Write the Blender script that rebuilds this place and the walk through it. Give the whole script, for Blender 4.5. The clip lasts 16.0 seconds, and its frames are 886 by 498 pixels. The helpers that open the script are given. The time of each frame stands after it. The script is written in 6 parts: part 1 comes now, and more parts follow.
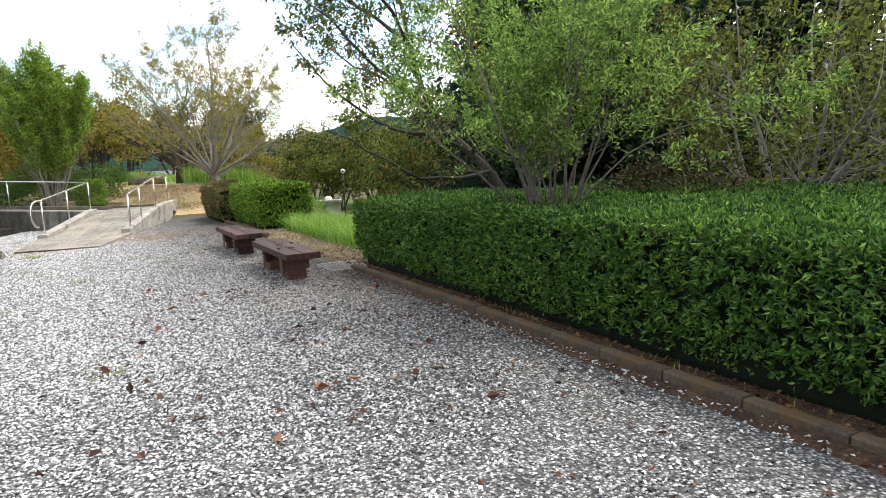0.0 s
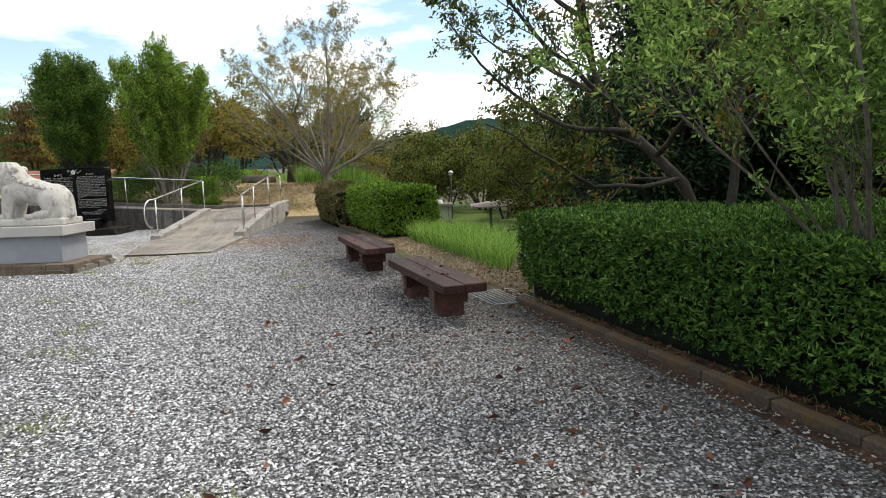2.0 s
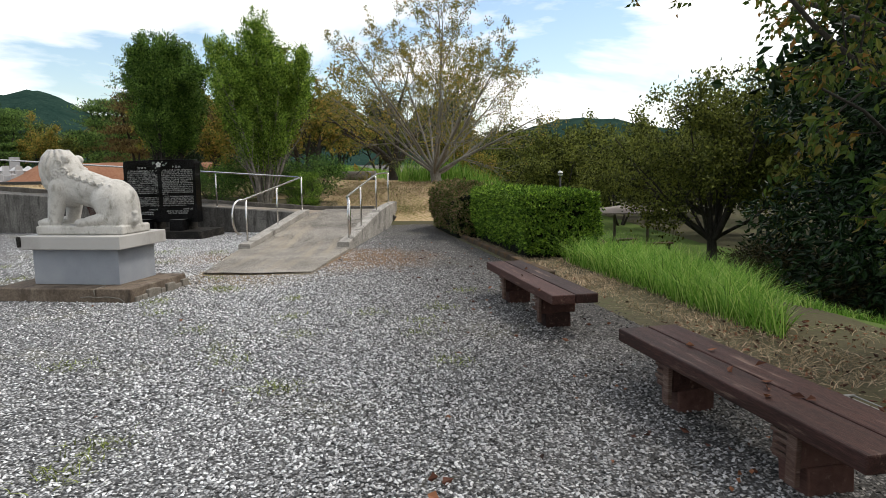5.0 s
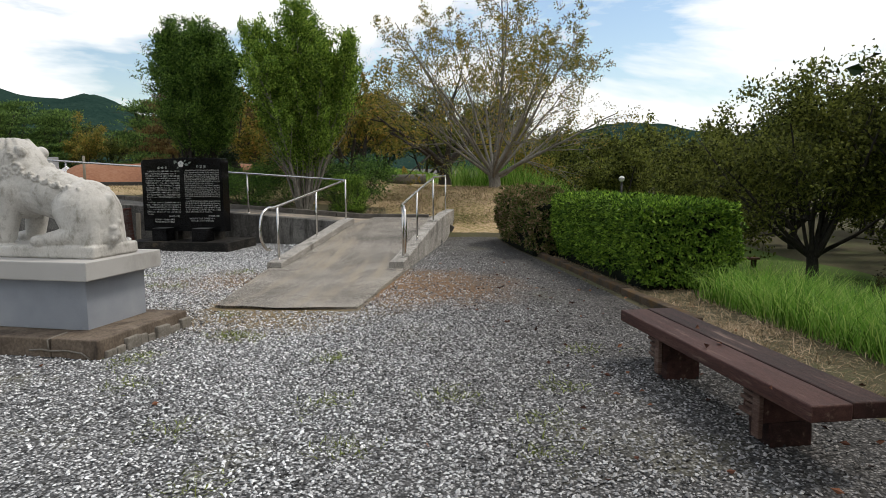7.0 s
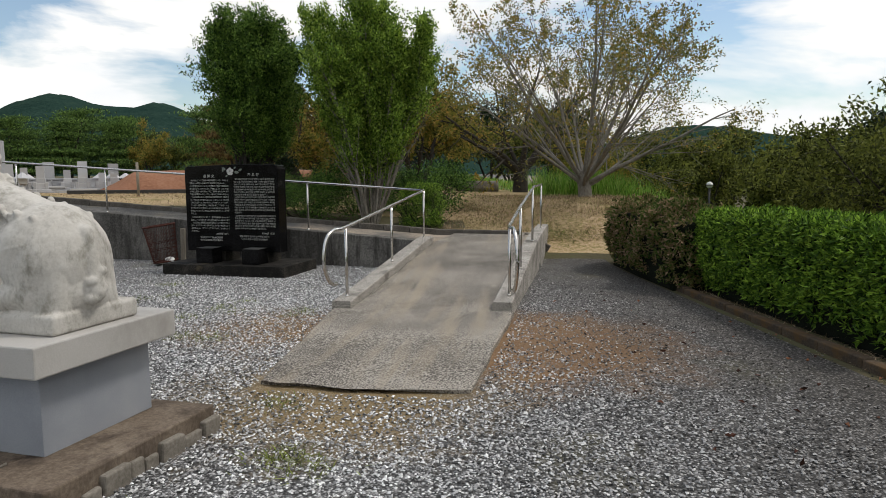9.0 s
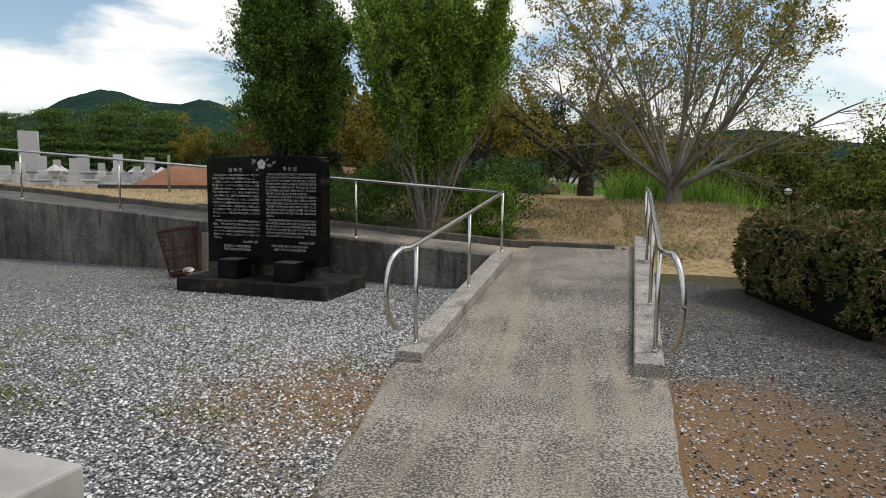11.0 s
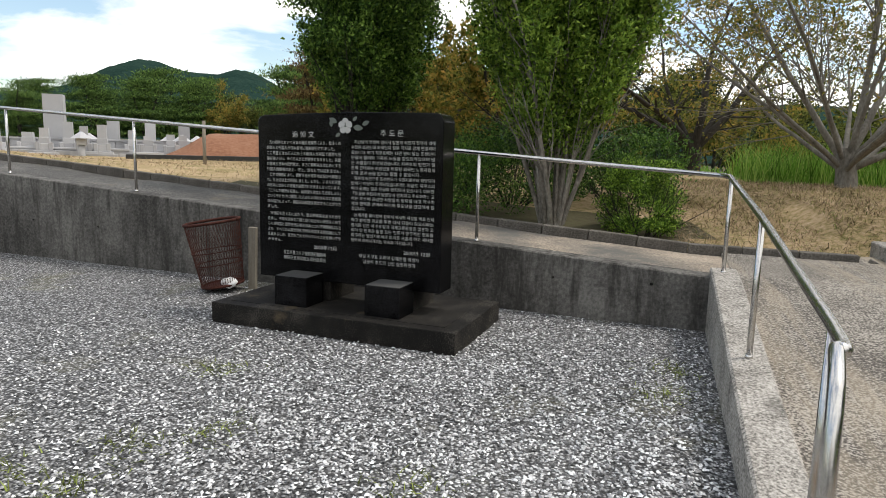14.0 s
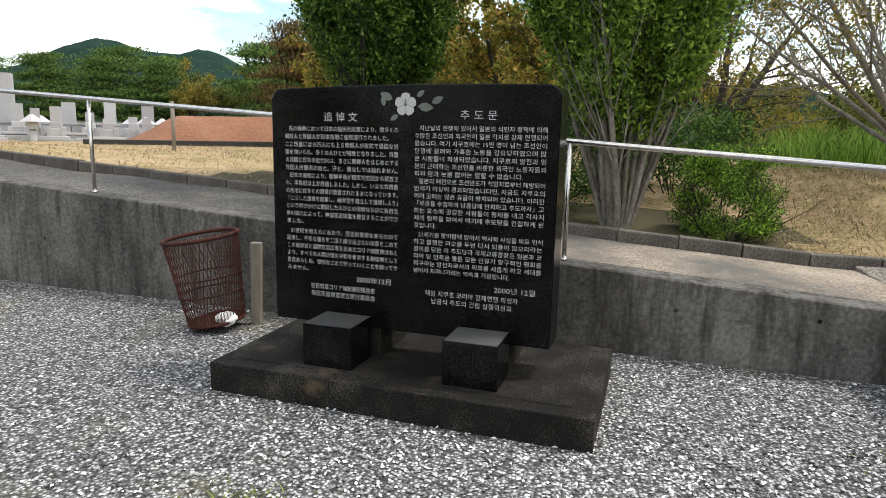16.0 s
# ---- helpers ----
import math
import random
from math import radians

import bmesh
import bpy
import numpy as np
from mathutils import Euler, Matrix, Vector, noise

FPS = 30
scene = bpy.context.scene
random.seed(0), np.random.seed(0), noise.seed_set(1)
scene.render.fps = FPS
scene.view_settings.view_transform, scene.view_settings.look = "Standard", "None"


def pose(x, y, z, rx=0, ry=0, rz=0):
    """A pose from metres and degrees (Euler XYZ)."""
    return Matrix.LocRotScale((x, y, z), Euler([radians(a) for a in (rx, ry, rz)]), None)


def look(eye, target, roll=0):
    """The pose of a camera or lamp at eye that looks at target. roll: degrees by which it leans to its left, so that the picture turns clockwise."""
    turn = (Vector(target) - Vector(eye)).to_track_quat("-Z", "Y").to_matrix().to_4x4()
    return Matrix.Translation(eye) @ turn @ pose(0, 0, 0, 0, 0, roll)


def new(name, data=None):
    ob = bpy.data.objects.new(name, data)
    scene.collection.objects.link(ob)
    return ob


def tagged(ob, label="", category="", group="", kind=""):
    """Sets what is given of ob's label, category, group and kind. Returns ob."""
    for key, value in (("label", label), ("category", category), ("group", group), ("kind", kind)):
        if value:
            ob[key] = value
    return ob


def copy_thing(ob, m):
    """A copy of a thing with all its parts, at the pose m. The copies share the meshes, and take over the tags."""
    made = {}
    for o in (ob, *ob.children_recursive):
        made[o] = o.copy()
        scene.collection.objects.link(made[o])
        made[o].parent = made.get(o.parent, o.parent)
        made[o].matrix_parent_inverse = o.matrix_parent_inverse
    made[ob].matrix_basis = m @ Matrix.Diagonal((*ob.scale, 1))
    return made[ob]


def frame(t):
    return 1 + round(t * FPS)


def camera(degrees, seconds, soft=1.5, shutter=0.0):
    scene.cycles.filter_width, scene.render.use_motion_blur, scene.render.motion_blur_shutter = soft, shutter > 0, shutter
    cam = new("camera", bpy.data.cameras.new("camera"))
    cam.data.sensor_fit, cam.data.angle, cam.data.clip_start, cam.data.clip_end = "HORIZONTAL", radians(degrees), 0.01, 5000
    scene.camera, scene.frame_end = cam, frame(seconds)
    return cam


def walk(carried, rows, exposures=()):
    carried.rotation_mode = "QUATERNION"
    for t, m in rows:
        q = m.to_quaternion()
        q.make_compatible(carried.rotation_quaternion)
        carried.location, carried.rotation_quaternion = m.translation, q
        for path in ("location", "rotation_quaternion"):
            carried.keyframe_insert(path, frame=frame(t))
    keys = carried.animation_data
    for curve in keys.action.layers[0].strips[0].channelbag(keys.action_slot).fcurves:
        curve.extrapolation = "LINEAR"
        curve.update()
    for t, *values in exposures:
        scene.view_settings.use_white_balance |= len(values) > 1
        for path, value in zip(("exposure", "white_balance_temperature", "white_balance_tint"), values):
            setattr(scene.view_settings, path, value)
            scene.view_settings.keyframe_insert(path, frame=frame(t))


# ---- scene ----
cam = camera(69.0, 16.0, soft=0.75)
METRES, EYE, TILT, LEAN, TURN = 20.0, 1.5, 0.0, 0.0, -16.0
ROWS = [
    (0.0, 0.0, 0.0, 0.0, -0.39, -7.65, 2.88),
    (0.5, -0.0102, 0.0288, 0.0011, 3.35, -7.4, 2.34),
    (1.0, -0.0261, 0.0542, 0.0021, 4.81, -7.27, 2.08),
    (1.5, -0.0384, 0.0826, 0.0028, 6.34, -7.18, 1.94),
    (2.0, -0.0564, 0.1087, 0.0025, 8.15, -7.09, 1.85),
    (2.5, -0.0702, 0.1343, 0.0032, 9.8, -7.06, 1.63),
    (3.0, -0.0867, 0.1591, 0.0035, 10.97, -7.16, 1.55),
    (3.5, -0.1007, 0.1845, 0.0046, 12.44, -7.3, 1.26),
    (4.0, -0.1138, 0.2158, 0.0039, 13.54, -7.27, 0.92),
    (4.5, -0.1318, 0.2437, 0.0042, 14.79, -7.14, 0.82),
    (7.0, -0.2151, 0.3925, 0.0024, 19.65, -6.6, 0.25),
    (7.5, -0.2351, 0.4222, 0.0032, 20.81, -6.41, 0.27),
    (8.0, -0.2549, 0.4489, 0.0043, 22.11, -6.3, 0.33),
    (8.5, -0.2733, 0.4772, 0.0059, 23.42, -6.27, 0.33),
    (9.0, -0.2957, 0.5007, 0.0062, 24.56, -6.14, 0.36),
    (11.5, -0.3946, 0.625, 0.0049, 28.54, -6.21, -1.09),
    (12.0, -0.4139, 0.6491, 0.0054, 29.13, -6.71, -1.38),
    (12.5, -0.441, 0.6684, 0.0058, 30.01, -7.25, -1.46),
    (13.0, -0.4662, 0.6882, 0.0048, 30.52, -7.7, -1.46),
    (13.5, -0.4939, 0.6998, 0.0043, 30.87, -8.11, -1.4),
    (14.0, -0.5184, 0.717, 0.0038, 30.89, -8.47, -1.39),
    (14.5, -0.5416, 0.7304, 0.0045, 30.73, -8.86, -1.31),
    (15.0, -0.5641, 0.744, 0.0055, 30.28, -9.23, -1.14),
    (15.5, -0.5808, 0.7608, 0.0059, 28.97, -9.61, -1.18),
    (16.0, -0.6006, 0.7737, 0.0057, 28.13, -10.02, -1.12),
]
walk(cam, [(t, pose(0, 0, EYE, TILT, LEAN, TURN) @ pose(METRES * x, METRES * y, METRES * z, 90 + pitch, roll, yaw)) for t, x, y, z, yaw, pitch, roll in ROWS],
     exposures=[(0.0, 0.68), (0.5, 0.48), (1.0, 0.33), (2.0, 0.06), (3.5, -0.18), (4.5, -0.18), (7.0, -0.43), (9.0, -0.58), (11.5, -0.52), (12.5, -0.38), (14.5, -0.02), (16.0, 0.22)])

# ---- light ----
world = bpy.data.worlds.new("sky")
scene.world = world
world.use_nodes = True
wn, wl = world.node_tree.nodes, world.node_tree.links
wn.clear()


def node(nt, kind, **values):
    n = nt.nodes.new(kind)
    for key, value in values.items():
        if key in n.inputs:
            n.inputs[key].default_value = value
    return n


SUN_HIGH, SUN_TURN = radians(58), radians(68)
w_out = node(world.node_tree, "ShaderNodeOutputWorld")
sky = node(world.node_tree, "ShaderNodeTexSky")
sky.sky_type, sky.sun_disc, sky.sun_elevation, sky.sun_rotation = "NISHITA", False, SUN_HIGH, SUN_TURN
sky.air_density, sky.dust_density = 1.2, 0.6
coord = node(world.node_tree, "ShaderNodeTexCoord")
squash = node(world.node_tree, "ShaderNodeMapping", Scale=(1.0, 1.0, 3.2), Location=(0.35, 0.1, 0.0))
wl.new(coord.outputs["Generated"], squash.inputs["Vector"])
puff = node(world.node_tree, "ShaderNodeTexNoise", Scale=2.3, Detail=9.0, Roughness=0.55, Distortion=0.25)
wl.new(squash.outputs[0], puff.inputs["Vector"])
cover = node(world.node_tree, "ShaderNodeValToRGB")
cover.color_ramp.elements[0].position, cover.color_ramp.elements[1].position = 0.40, 0.49
west = node(world.node_tree, "ShaderNodeVectorMath")
west.operation = "DOT_PRODUCT"
west.inputs[1].default_value = (0.11, -0.04, 0.0)
wl.new(coord.outputs["Generated"], west.inputs[0])
clear = node(world.node_tree, "ShaderNodeMath")
wl.new(puff.outputs[0], clear.inputs[0])
wl.new(west.outputs["Value"], clear.inputs[1])
wl.new(clear.outputs[0], cover.inputs[0])
shade = node(world.node_tree, "ShaderNodeTexNoise", Scale=5.0, Detail=6.0)
wl.new(squash.outputs[0], shade.inputs["Vector"])
white = node(world.node_tree, "ShaderNodeValToRGB")
white.color_ramp.elements[0].position, white.color_ramp.elements[1].position = 0.30, 0.62
white.color_ramp.elements[0].color = (0.90, 0.92, 0.94, 1)
white.color_ramp.elements[1].color = (1.0, 0.985, 0.95, 1)
wl.new(shade.outputs[0], white.inputs[0])
blue_sky = node(world.node_tree, "ShaderNodeBackground", Strength=0.19)
cloud = node(world.node_tree, "ShaderNodeBackground", Strength=1.6)
wl.new(sky.outputs[0], blue_sky.inputs[0])
wl.new(white.outputs[0], cloud.inputs[0])
both = node(world.node_tree, "ShaderNodeMixShader")
wl.new(cover.outputs[0], both.inputs[0])
wl.new(blue_sky.outputs[0], both.inputs[1])
wl.new(cloud.outputs[0], both.inputs[2])
wl.new(both.outputs[0], w_out.inputs[0])

sun = new("sun", bpy.data.lights.new("sun", "SUN"))
sun.data.energy, sun.data.angle, sun.data.color = 2.5, radians(10), (1.0, 0.94, 0.86)
sun.matrix_world = look((math.sin(SUN_TURN) * math.cos(SUN_HIGH) * 50, math.cos(SUN_TURN) * math.cos(SUN_HIGH) * 50, math.sin(SUN_HIGH) * 50), (0, 0, 0))


# ---- materials ----
def kerb_dirt_shade(nt, tc, colour, most):
    """Earth and rotted leaves washed along the kerb, which runs on x + 0.2 y = 3.2, plus tree shade painted into the
    colour.
    """
    L = nt.links.new
    line = node(nt, "ShaderNodeVectorMath")
    line.operation = "DOT_PRODUCT"
    line.inputs[1].default_value = (1.0, 0.2, 0.0)
    L(tc.outputs["Object"], line.inputs[0])
    wob = node(nt, "ShaderNodeTexNoise", Scale=1.3, Detail=7.0, Roughness=0.75)
    L(tc.outputs["Object"], wob.inputs["Vector"])
    add = node(nt, "ShaderNodeMath")
    add.operation = "MULTIPLY_ADD"
    add.inputs[1].default_value = 2.0
    L(wob.outputs[0], add.inputs[0])
    L(line.outputs["Value"], add.inputs[2])
    rng = node(nt, "ShaderNodeMapRange")
    rng.inputs[1].default_value, rng.inputs[2].default_value = 0.3, 4.0
    rng.inputs[3].default_value, rng.inputs[4].default_value = 0.0, most
    L(add.outputs[0], rng.inputs[0])
    # darkening grows with y: painted shade of the trees over the bench
    axes = node(nt, "ShaderNodeSeparateXYZ")
    L(tc.outputs["Object"], axes.inputs[0])
    deep = node(nt, "ShaderNodeMapRange")
    deep.inputs[1].default_value, deep.inputs[2].default_value = 2.0, 8.0
    deep.inputs[3].default_value, deep.inputs[4].default_value = 0.45, 1.0
    L(axes.outputs[1], deep.inputs[0])
    amount = node(nt, "ShaderNodeMath")
    amount.operation = "MULTIPLY"
    L(rng.outputs[0], amount.inputs[0])
    L(deep.outputs[0], amount.inputs[1])
    over = node(nt, "ShaderNodeMix")
    over.data_type = "RGBA"
    mud_shade = node(nt, "ShaderNodeVectorMath")
    mud_shade.operation = "MULTIPLY_ADD"
    mud_shade.inputs[1].default_value, mud_shade.inputs[2].default_value = (0.24, 0.22, 0.20), (0.010, 0.008, 0.006)
    L(colour, mud_shade.inputs[0])
    L(amount.outputs[0], over.inputs[0])
    L(colour, over.inputs[6])
    L(mud_shade.outputs[0], over.inputs[7])
    return over.outputs[2]


def surface(name, colours, rough=0.85, big=1.5, fine=40.0, bump=0.3, depth=0.01, metal=0.0, spec=0.18, random_mix=0.0, island=False, translucent=0.0, spread=(0.3, 0.7), grain=0.5, stretch=(1, 1, 1), coords="Object", stain=None, kerbside=0.0):
    """Two scales of noise drive the colour ramp, the fine one the relief."""
    m = bpy.data.materials.new(name)
    m.use_nodes = True
    nt = m.node_tree
    nt.nodes.clear()
    out = node(nt, "ShaderNodeOutputMaterial")
    p = node(nt, "ShaderNodeBsdfPrincipled", Roughness=rough, Metallic=metal)
    p.inputs["Specular IOR Level"].default_value = spec
    tc = node(nt, "ShaderNodeTexCoord")
    mp = node(nt, "ShaderNodeMapping", Scale=stretch)
    nt.links.new(tc.outputs[coords], mp.inputs[0])
    n1 = node(nt, "ShaderNodeTexNoise", Scale=big, Detail=5.0, Roughness=0.6)
    n2 = node(nt, "ShaderNodeTexNoise", Scale=fine, Detail=3.0, Roughness=0.65)
    for n in (n1, n2):
        nt.links.new(mp.outputs[0], n.inputs["Vector"])
    mix = node(nt, "ShaderNodeMath")
    mix.operation = "MULTIPLY_ADD"
    mix.inputs[1].default_value = 1.0 - grain
    nt.links.new(n1.outputs[0], mix.inputs[0])
    half = node(nt, "ShaderNodeMath")
    half.operation = "MULTIPLY"
    half.inputs[1].default_value = grain
    nt.links.new(n2.outputs[0], half.inputs[0])
    nt.links.new(half.outputs[0], mix.inputs[2])
    value = mix.outputs[0]
    if random_mix:
        if island:
            rnd = node(nt, "ShaderNodeNewGeometry").outputs["Random Per Island"]
        else:
            rnd = node(nt, "ShaderNodeObjectInfo").outputs["Random"]
        blend = node(nt, "ShaderNodeMix")
        blend.inputs[0].default_value = random_mix
        nt.links.new(value, blend.inputs[2])
        nt.links.new(rnd, blend.inputs[3])
        value = blend.outputs[0]
    ramp = node(nt, "ShaderNodeValToRGB")
    while len(ramp.color_ramp.elements) < len(colours):
        ramp.color_ramp.elements.new(0.5)
    for i, c in enumerate(colours):
        e = ramp.color_ramp.elements[i]
        e.position = spread[0] + (spread[1] - spread[0]) * i / max(1, len(colours) - 1)
        e.color = (*c, 1)
    nt.links.new(value, ramp.inputs[0])
    colour = ramp.outputs[0]
    if stain:
        c, scale, lo, hi, st = stain
        mp2 = node(nt, "ShaderNodeMapping", Scale=st)
        nt.links.new(tc.outputs[coords], mp2.inputs[0])
        n3 = node(nt, "ShaderNodeTexNoise", Scale=scale, Detail=6.0, Roughness=0.7)
        nt.links.new(mp2.outputs[0], n3.inputs["Vector"])
        r3 = node(nt, "ShaderNodeValToRGB")
        r3.color_ramp.elements[0].position, r3.color_ramp.elements[1].position = lo, hi
        nt.links.new(n3.outputs[0], r3.inputs[0])
        over = node(nt, "ShaderNodeMix")
        over.data_type = "RGBA"
        over.inputs[7].default_value = (*c, 1)
        nt.links.new(r3.outputs[0], over.inputs[0])
        nt.links.new(colour, over.inputs[6])
        colour = over.outputs[2]
    if kerbside:
        colour = kerb_dirt_shade(nt, tc, colour, kerbside)
    nt.links.new(colour, p.inputs["Base Color"])
    if bump:
        b = node(nt, "ShaderNodeBump", Strength=bump, Distance=depth)
        nt.links.new(mix.outputs[0], b.inputs["Height"])
        nt.links.new(b.outputs[0], p.inputs["Normal"])
    if translucent:
        tr = node(nt, "ShaderNodeBsdfTranslucent")
        nt.links.new(colour, tr.inputs[0])
        ms = node(nt, "ShaderNodeMixShader")
        ms.inputs[0].default_value = translucent
        nt.links.new(p.outputs[0], ms.inputs[1])
        nt.links.new(tr.outputs[0], ms.inputs[2])
        nt.links.new(ms.outputs[0], out.inputs[0])
    else:
        nt.links.new(p.outputs[0], out.inputs[0])
    return m


def leafy(name, colours, rough=0.5, translucent=0.32, spec=0.16, tone=0.78):
    colours = [tuple(v * 0.4 for v in colours[0])] + list(colours[1:-1]) + [tuple(v * 1.35 for v in colours[-1])]
    colours = [tuple(v * tone for v in c) for c in colours]
    return surface(name, colours, rough, 0.9, 6.0, 0, random_mix=0.65, island=True, translucent=translucent, spec=spec, spread=(0.15, 0.85))


CONCRETE = surface("weathered_concrete", [(0.045, 0.043, 0.040), (0.11, 0.105, 0.097), (0.20, 0.192, 0.177)], 0.9, 1.2, 30, 0.5, 0.006, grain=0.45, spread=(0.36, 0.64), stain=((0.030, 0.028, 0.025), 4.0, 0.47, 0.68, (1.5, 1.5, 0.22)))
KERB_STONE = surface("dirty_kerb_concrete", [(0.030, 0.023, 0.017), (0.075, 0.058, 0.043), (0.14, 0.115, 0.088)], 0.95, 2.5, 50, 0.5, 0.006, stain=((0.10, 0.06, 0.025), 5.0, 0.45, 0.65, (1, 1, 1)))
CURB_TOP = surface("exposed_aggregate_concrete", [(0.12, 0.112, 0.10), (0.33, 0.31, 0.28), (0.52, 0.49, 0.45)], 0.9, 3.0, 60, 0.7, 0.006, grain=0.75, spread=(0.38, 0.62), stain=((0.07, 0.065, 0.055), 2.2, 0.52, 0.72, (1, 1, 1)))
RAMP_TOP = surface("ramp_washed_concrete", [(0.075, 0.068, 0.060), (0.215, 0.195, 0.17), (0.40, 0.37, 0.325)], 0.95, 1.1, 62, 0.9, 0.008, grain=0.78, spread=(0.44, 0.57), stain=((0.34, 0.29, 0.22), 1.0, 0.47, 0.66, (1.7, 0.16, 1)))
STEEL = surface("brushed_stainless_steel", [(0.52, 0.505, 0.48), (0.64, 0.625, 0.60)], 0.24, 2, 60, 0.03, 0.001, metal=1.0)
GRANITE = surface("black_polished_granite", [(0.0012, 0.0012, 0.0014), (0.0022, 0.0022, 0.0024), (0.034, 0.034, 0.036)], 0.16, 3.0, 190, 0.02, 0.001, spec=0.10, grain=0.7)
GRANITE_ROUGH = surface("weathered_dark_granite", [(0.003, 0.0027, 0.0024), (0.011, 0.010, 0.0086), (0.085, 0.076, 0.064)], 0.75, 3.5, 90, 0.3, 0.003, grain=0.6, spread=(0.36, 0.66), stain=((0.10, 0.078, 0.05), 2.2, 0.60, 0.76, (1, 1, 1)))
GRANITE_TOP = surface("grey_sawn_granite", [(0.04, 0.04, 0.04), (0.10, 0.10, 0.097)], 0.6, 3, 200, 0.1, 0.001)
LETTER = surface("white_letter_paint", [(0.36, 0.36, 0.35), (0.55, 0.55, 0.535)], 0.8, 8, 90, 0)
LEAF_CARVED = surface("grey_green_carving_paint", [(0.10, 0.115, 0.10), (0.17, 0.19, 0.17)], 0.7, 8, 90, 0)
STATUE = surface("pale_carved_granite", [(0.33, 0.315, 0.285), (0.50, 0.48, 0.445), (0.61, 0.595, 0.56)], 0.92, 4.0, 60, 0.5, 0.006, grain=0.35, stain=((0.20, 0.19, 0.155), 11.0, 0.52, 0.76, (1, 1, 0.55)))
PLINTH = surface("pale_plinth_granite", [(0.38, 0.365, 0.345), (0.50, 0.485, 0.465)], 0.6, 1.4, 120, 0.1, 0.002, stain=((0.30, 0.285, 0.265), 1.8, 0.5, 0.75, (1, 1, 0.6)))
# blue tint of the grey stone paints the sky's reflection
DADO = surface("honed_sky_tinted_granite", [(0.19, 0.205, 0.235), (0.28, 0.30, 0.335), (0.40, 0.41, 0.43)], 0.28, 1.6, 160, 0.03, 0.001)
FOOTING = surface("brown_stained_footing_stone", [(0.075, 0.058, 0.043), (0.16, 0.125, 0.095), (0.24, 0.20, 0.16)], 0.92, 2.0, 45, 0.5, 0.006, stain=((0.055, 0.042, 0.033), 2.5, 0.48, 0.65, (1, 1, 0.4)))
RUBBLE = surface("pale_rubble_mortar", [(0.10, 0.088, 0.072), (0.28, 0.255, 0.22)], 0.95, 6, 50, 0.5, 0.008)
WOOD = surface("red_brown_stained_timber", [(0.022, 0.011, 0.009), (0.070, 0.032, 0.026), (0.125, 0.066, 0.053)], 0.62, 1.4, 22, 0.5, 0.004, stretch=(14, 1.0, 14), random_mix=0.25, grain=0.6, spread=(0.36, 0.64), stain=((0.22, 0.15, 0.115), 3.0, 0.58, 0.76, (7, 0.7, 7)))
WOOD_ROT = surface("weathered_split_timber", [(0.035, 0.020, 0.016), (0.11, 0.065, 0.05), (0.23, 0.18, 0.145)], 0.9, 2.5, 30, 0.9, 0.012, stretch=(1, 1, 9))
RUST = surface("rusted_red_mesh_metal", [(0.022, 0.010, 0.008), (0.055, 0.020, 0.015), (0.11, 0.042, 0.030)], 0.85, 4, 60, 0.3, 0.002, metal=0.2)
PLASTIC = surface("crumpled_white_plastic", [(0.65, 0.65, 0.64), (0.82, 0.82, 0.81)], 0.4, 8, 40, 0.5, 0.01)
STAKE = surface("grey_weathered_stake", [(0.14, 0.125, 0.10), (0.30, 0.27, 0.22)], 0.9, 4, 40, 0.5, 0.004, stretch=(8, 8, 1))
GRATE = surface("galvanised_grating_steel", [(0.18, 0.18, 0.18), (0.34, 0.34, 0.33)], 0.5, 5, 60, 0.1, 0.002, metal=0.8)
STONE = surface("crushed_white_grey_stone", [(0.06, 0.06, 0.06), (0.27, 0.27, 0.273), (0.54, 0.54, 0.545), (0.88, 0.882, 0.886)], 0.8, 0.5, 60, 0.2, 0.003, random_mix=0.85, island=True, spread=(0.14, 0.86), kerbside=0.95)
BARK = surface("grey_brown_bark", [(0.045, 0.038, 0.031), (0.12, 0.105, 0.088), (0.22, 0.20, 0.175)], 0.95, 2.0, 25, 0.8, 0.02, stretch=(1, 1, 0.35))
BARK_PALE = surface("pale_mottled_bark", [(0.06, 0.053, 0.043), (0.21, 0.19, 0.16), (0.40, 0.375, 0.33)], 0.9, 3.5, 25, 0.5, 0.01, stretch=(1, 1, 0.5))
BARK_GREY = surface("weathered_grey_bark", [(0.09, 0.08, 0.067), (0.20, 0.185, 0.16), (0.34, 0.32, 0.285)], 0.9, 3.5, 25, 0.6, 0.012, stretch=(1, 1, 0.5))
BARK_DARK = surface("dark_wet_bark", [(0.018, 0.016, 0.014), (0.045, 0.04, 0.034), (0.085, 0.076, 0.064)], 0.95, 2.0, 25, 0.8, 0.02, stretch=(1, 1, 0.35))
HEDGE_LEAF = leafy("azalea_hedge_leaf", [(0.016, 0.044, 0.009), (0.042, 0.10, 0.018), (0.08, 0.16, 0.029), (0.15, 0.245, 0.045)], 0.42, 0.18, tone=1.15)
BUSH_LEAF = leafy("bright_boxwood_leaf", [(0.024, 0.058, 0.009), (0.07, 0.145, 0.018), (0.15, 0.255, 0.032), (0.27, 0.40, 0.052)], 0.42, 0.22, tone=1.1)
DRY_BUSH_LEAF = leafy("half_withered_shrub_leaf", [(0.05, 0.10, 0.02), (0.10, 0.18, 0.035), (0.20, 0.20, 0.06), (0.32, 0.22, 0.12), (0.42, 0.30, 0.20)], 0.6)
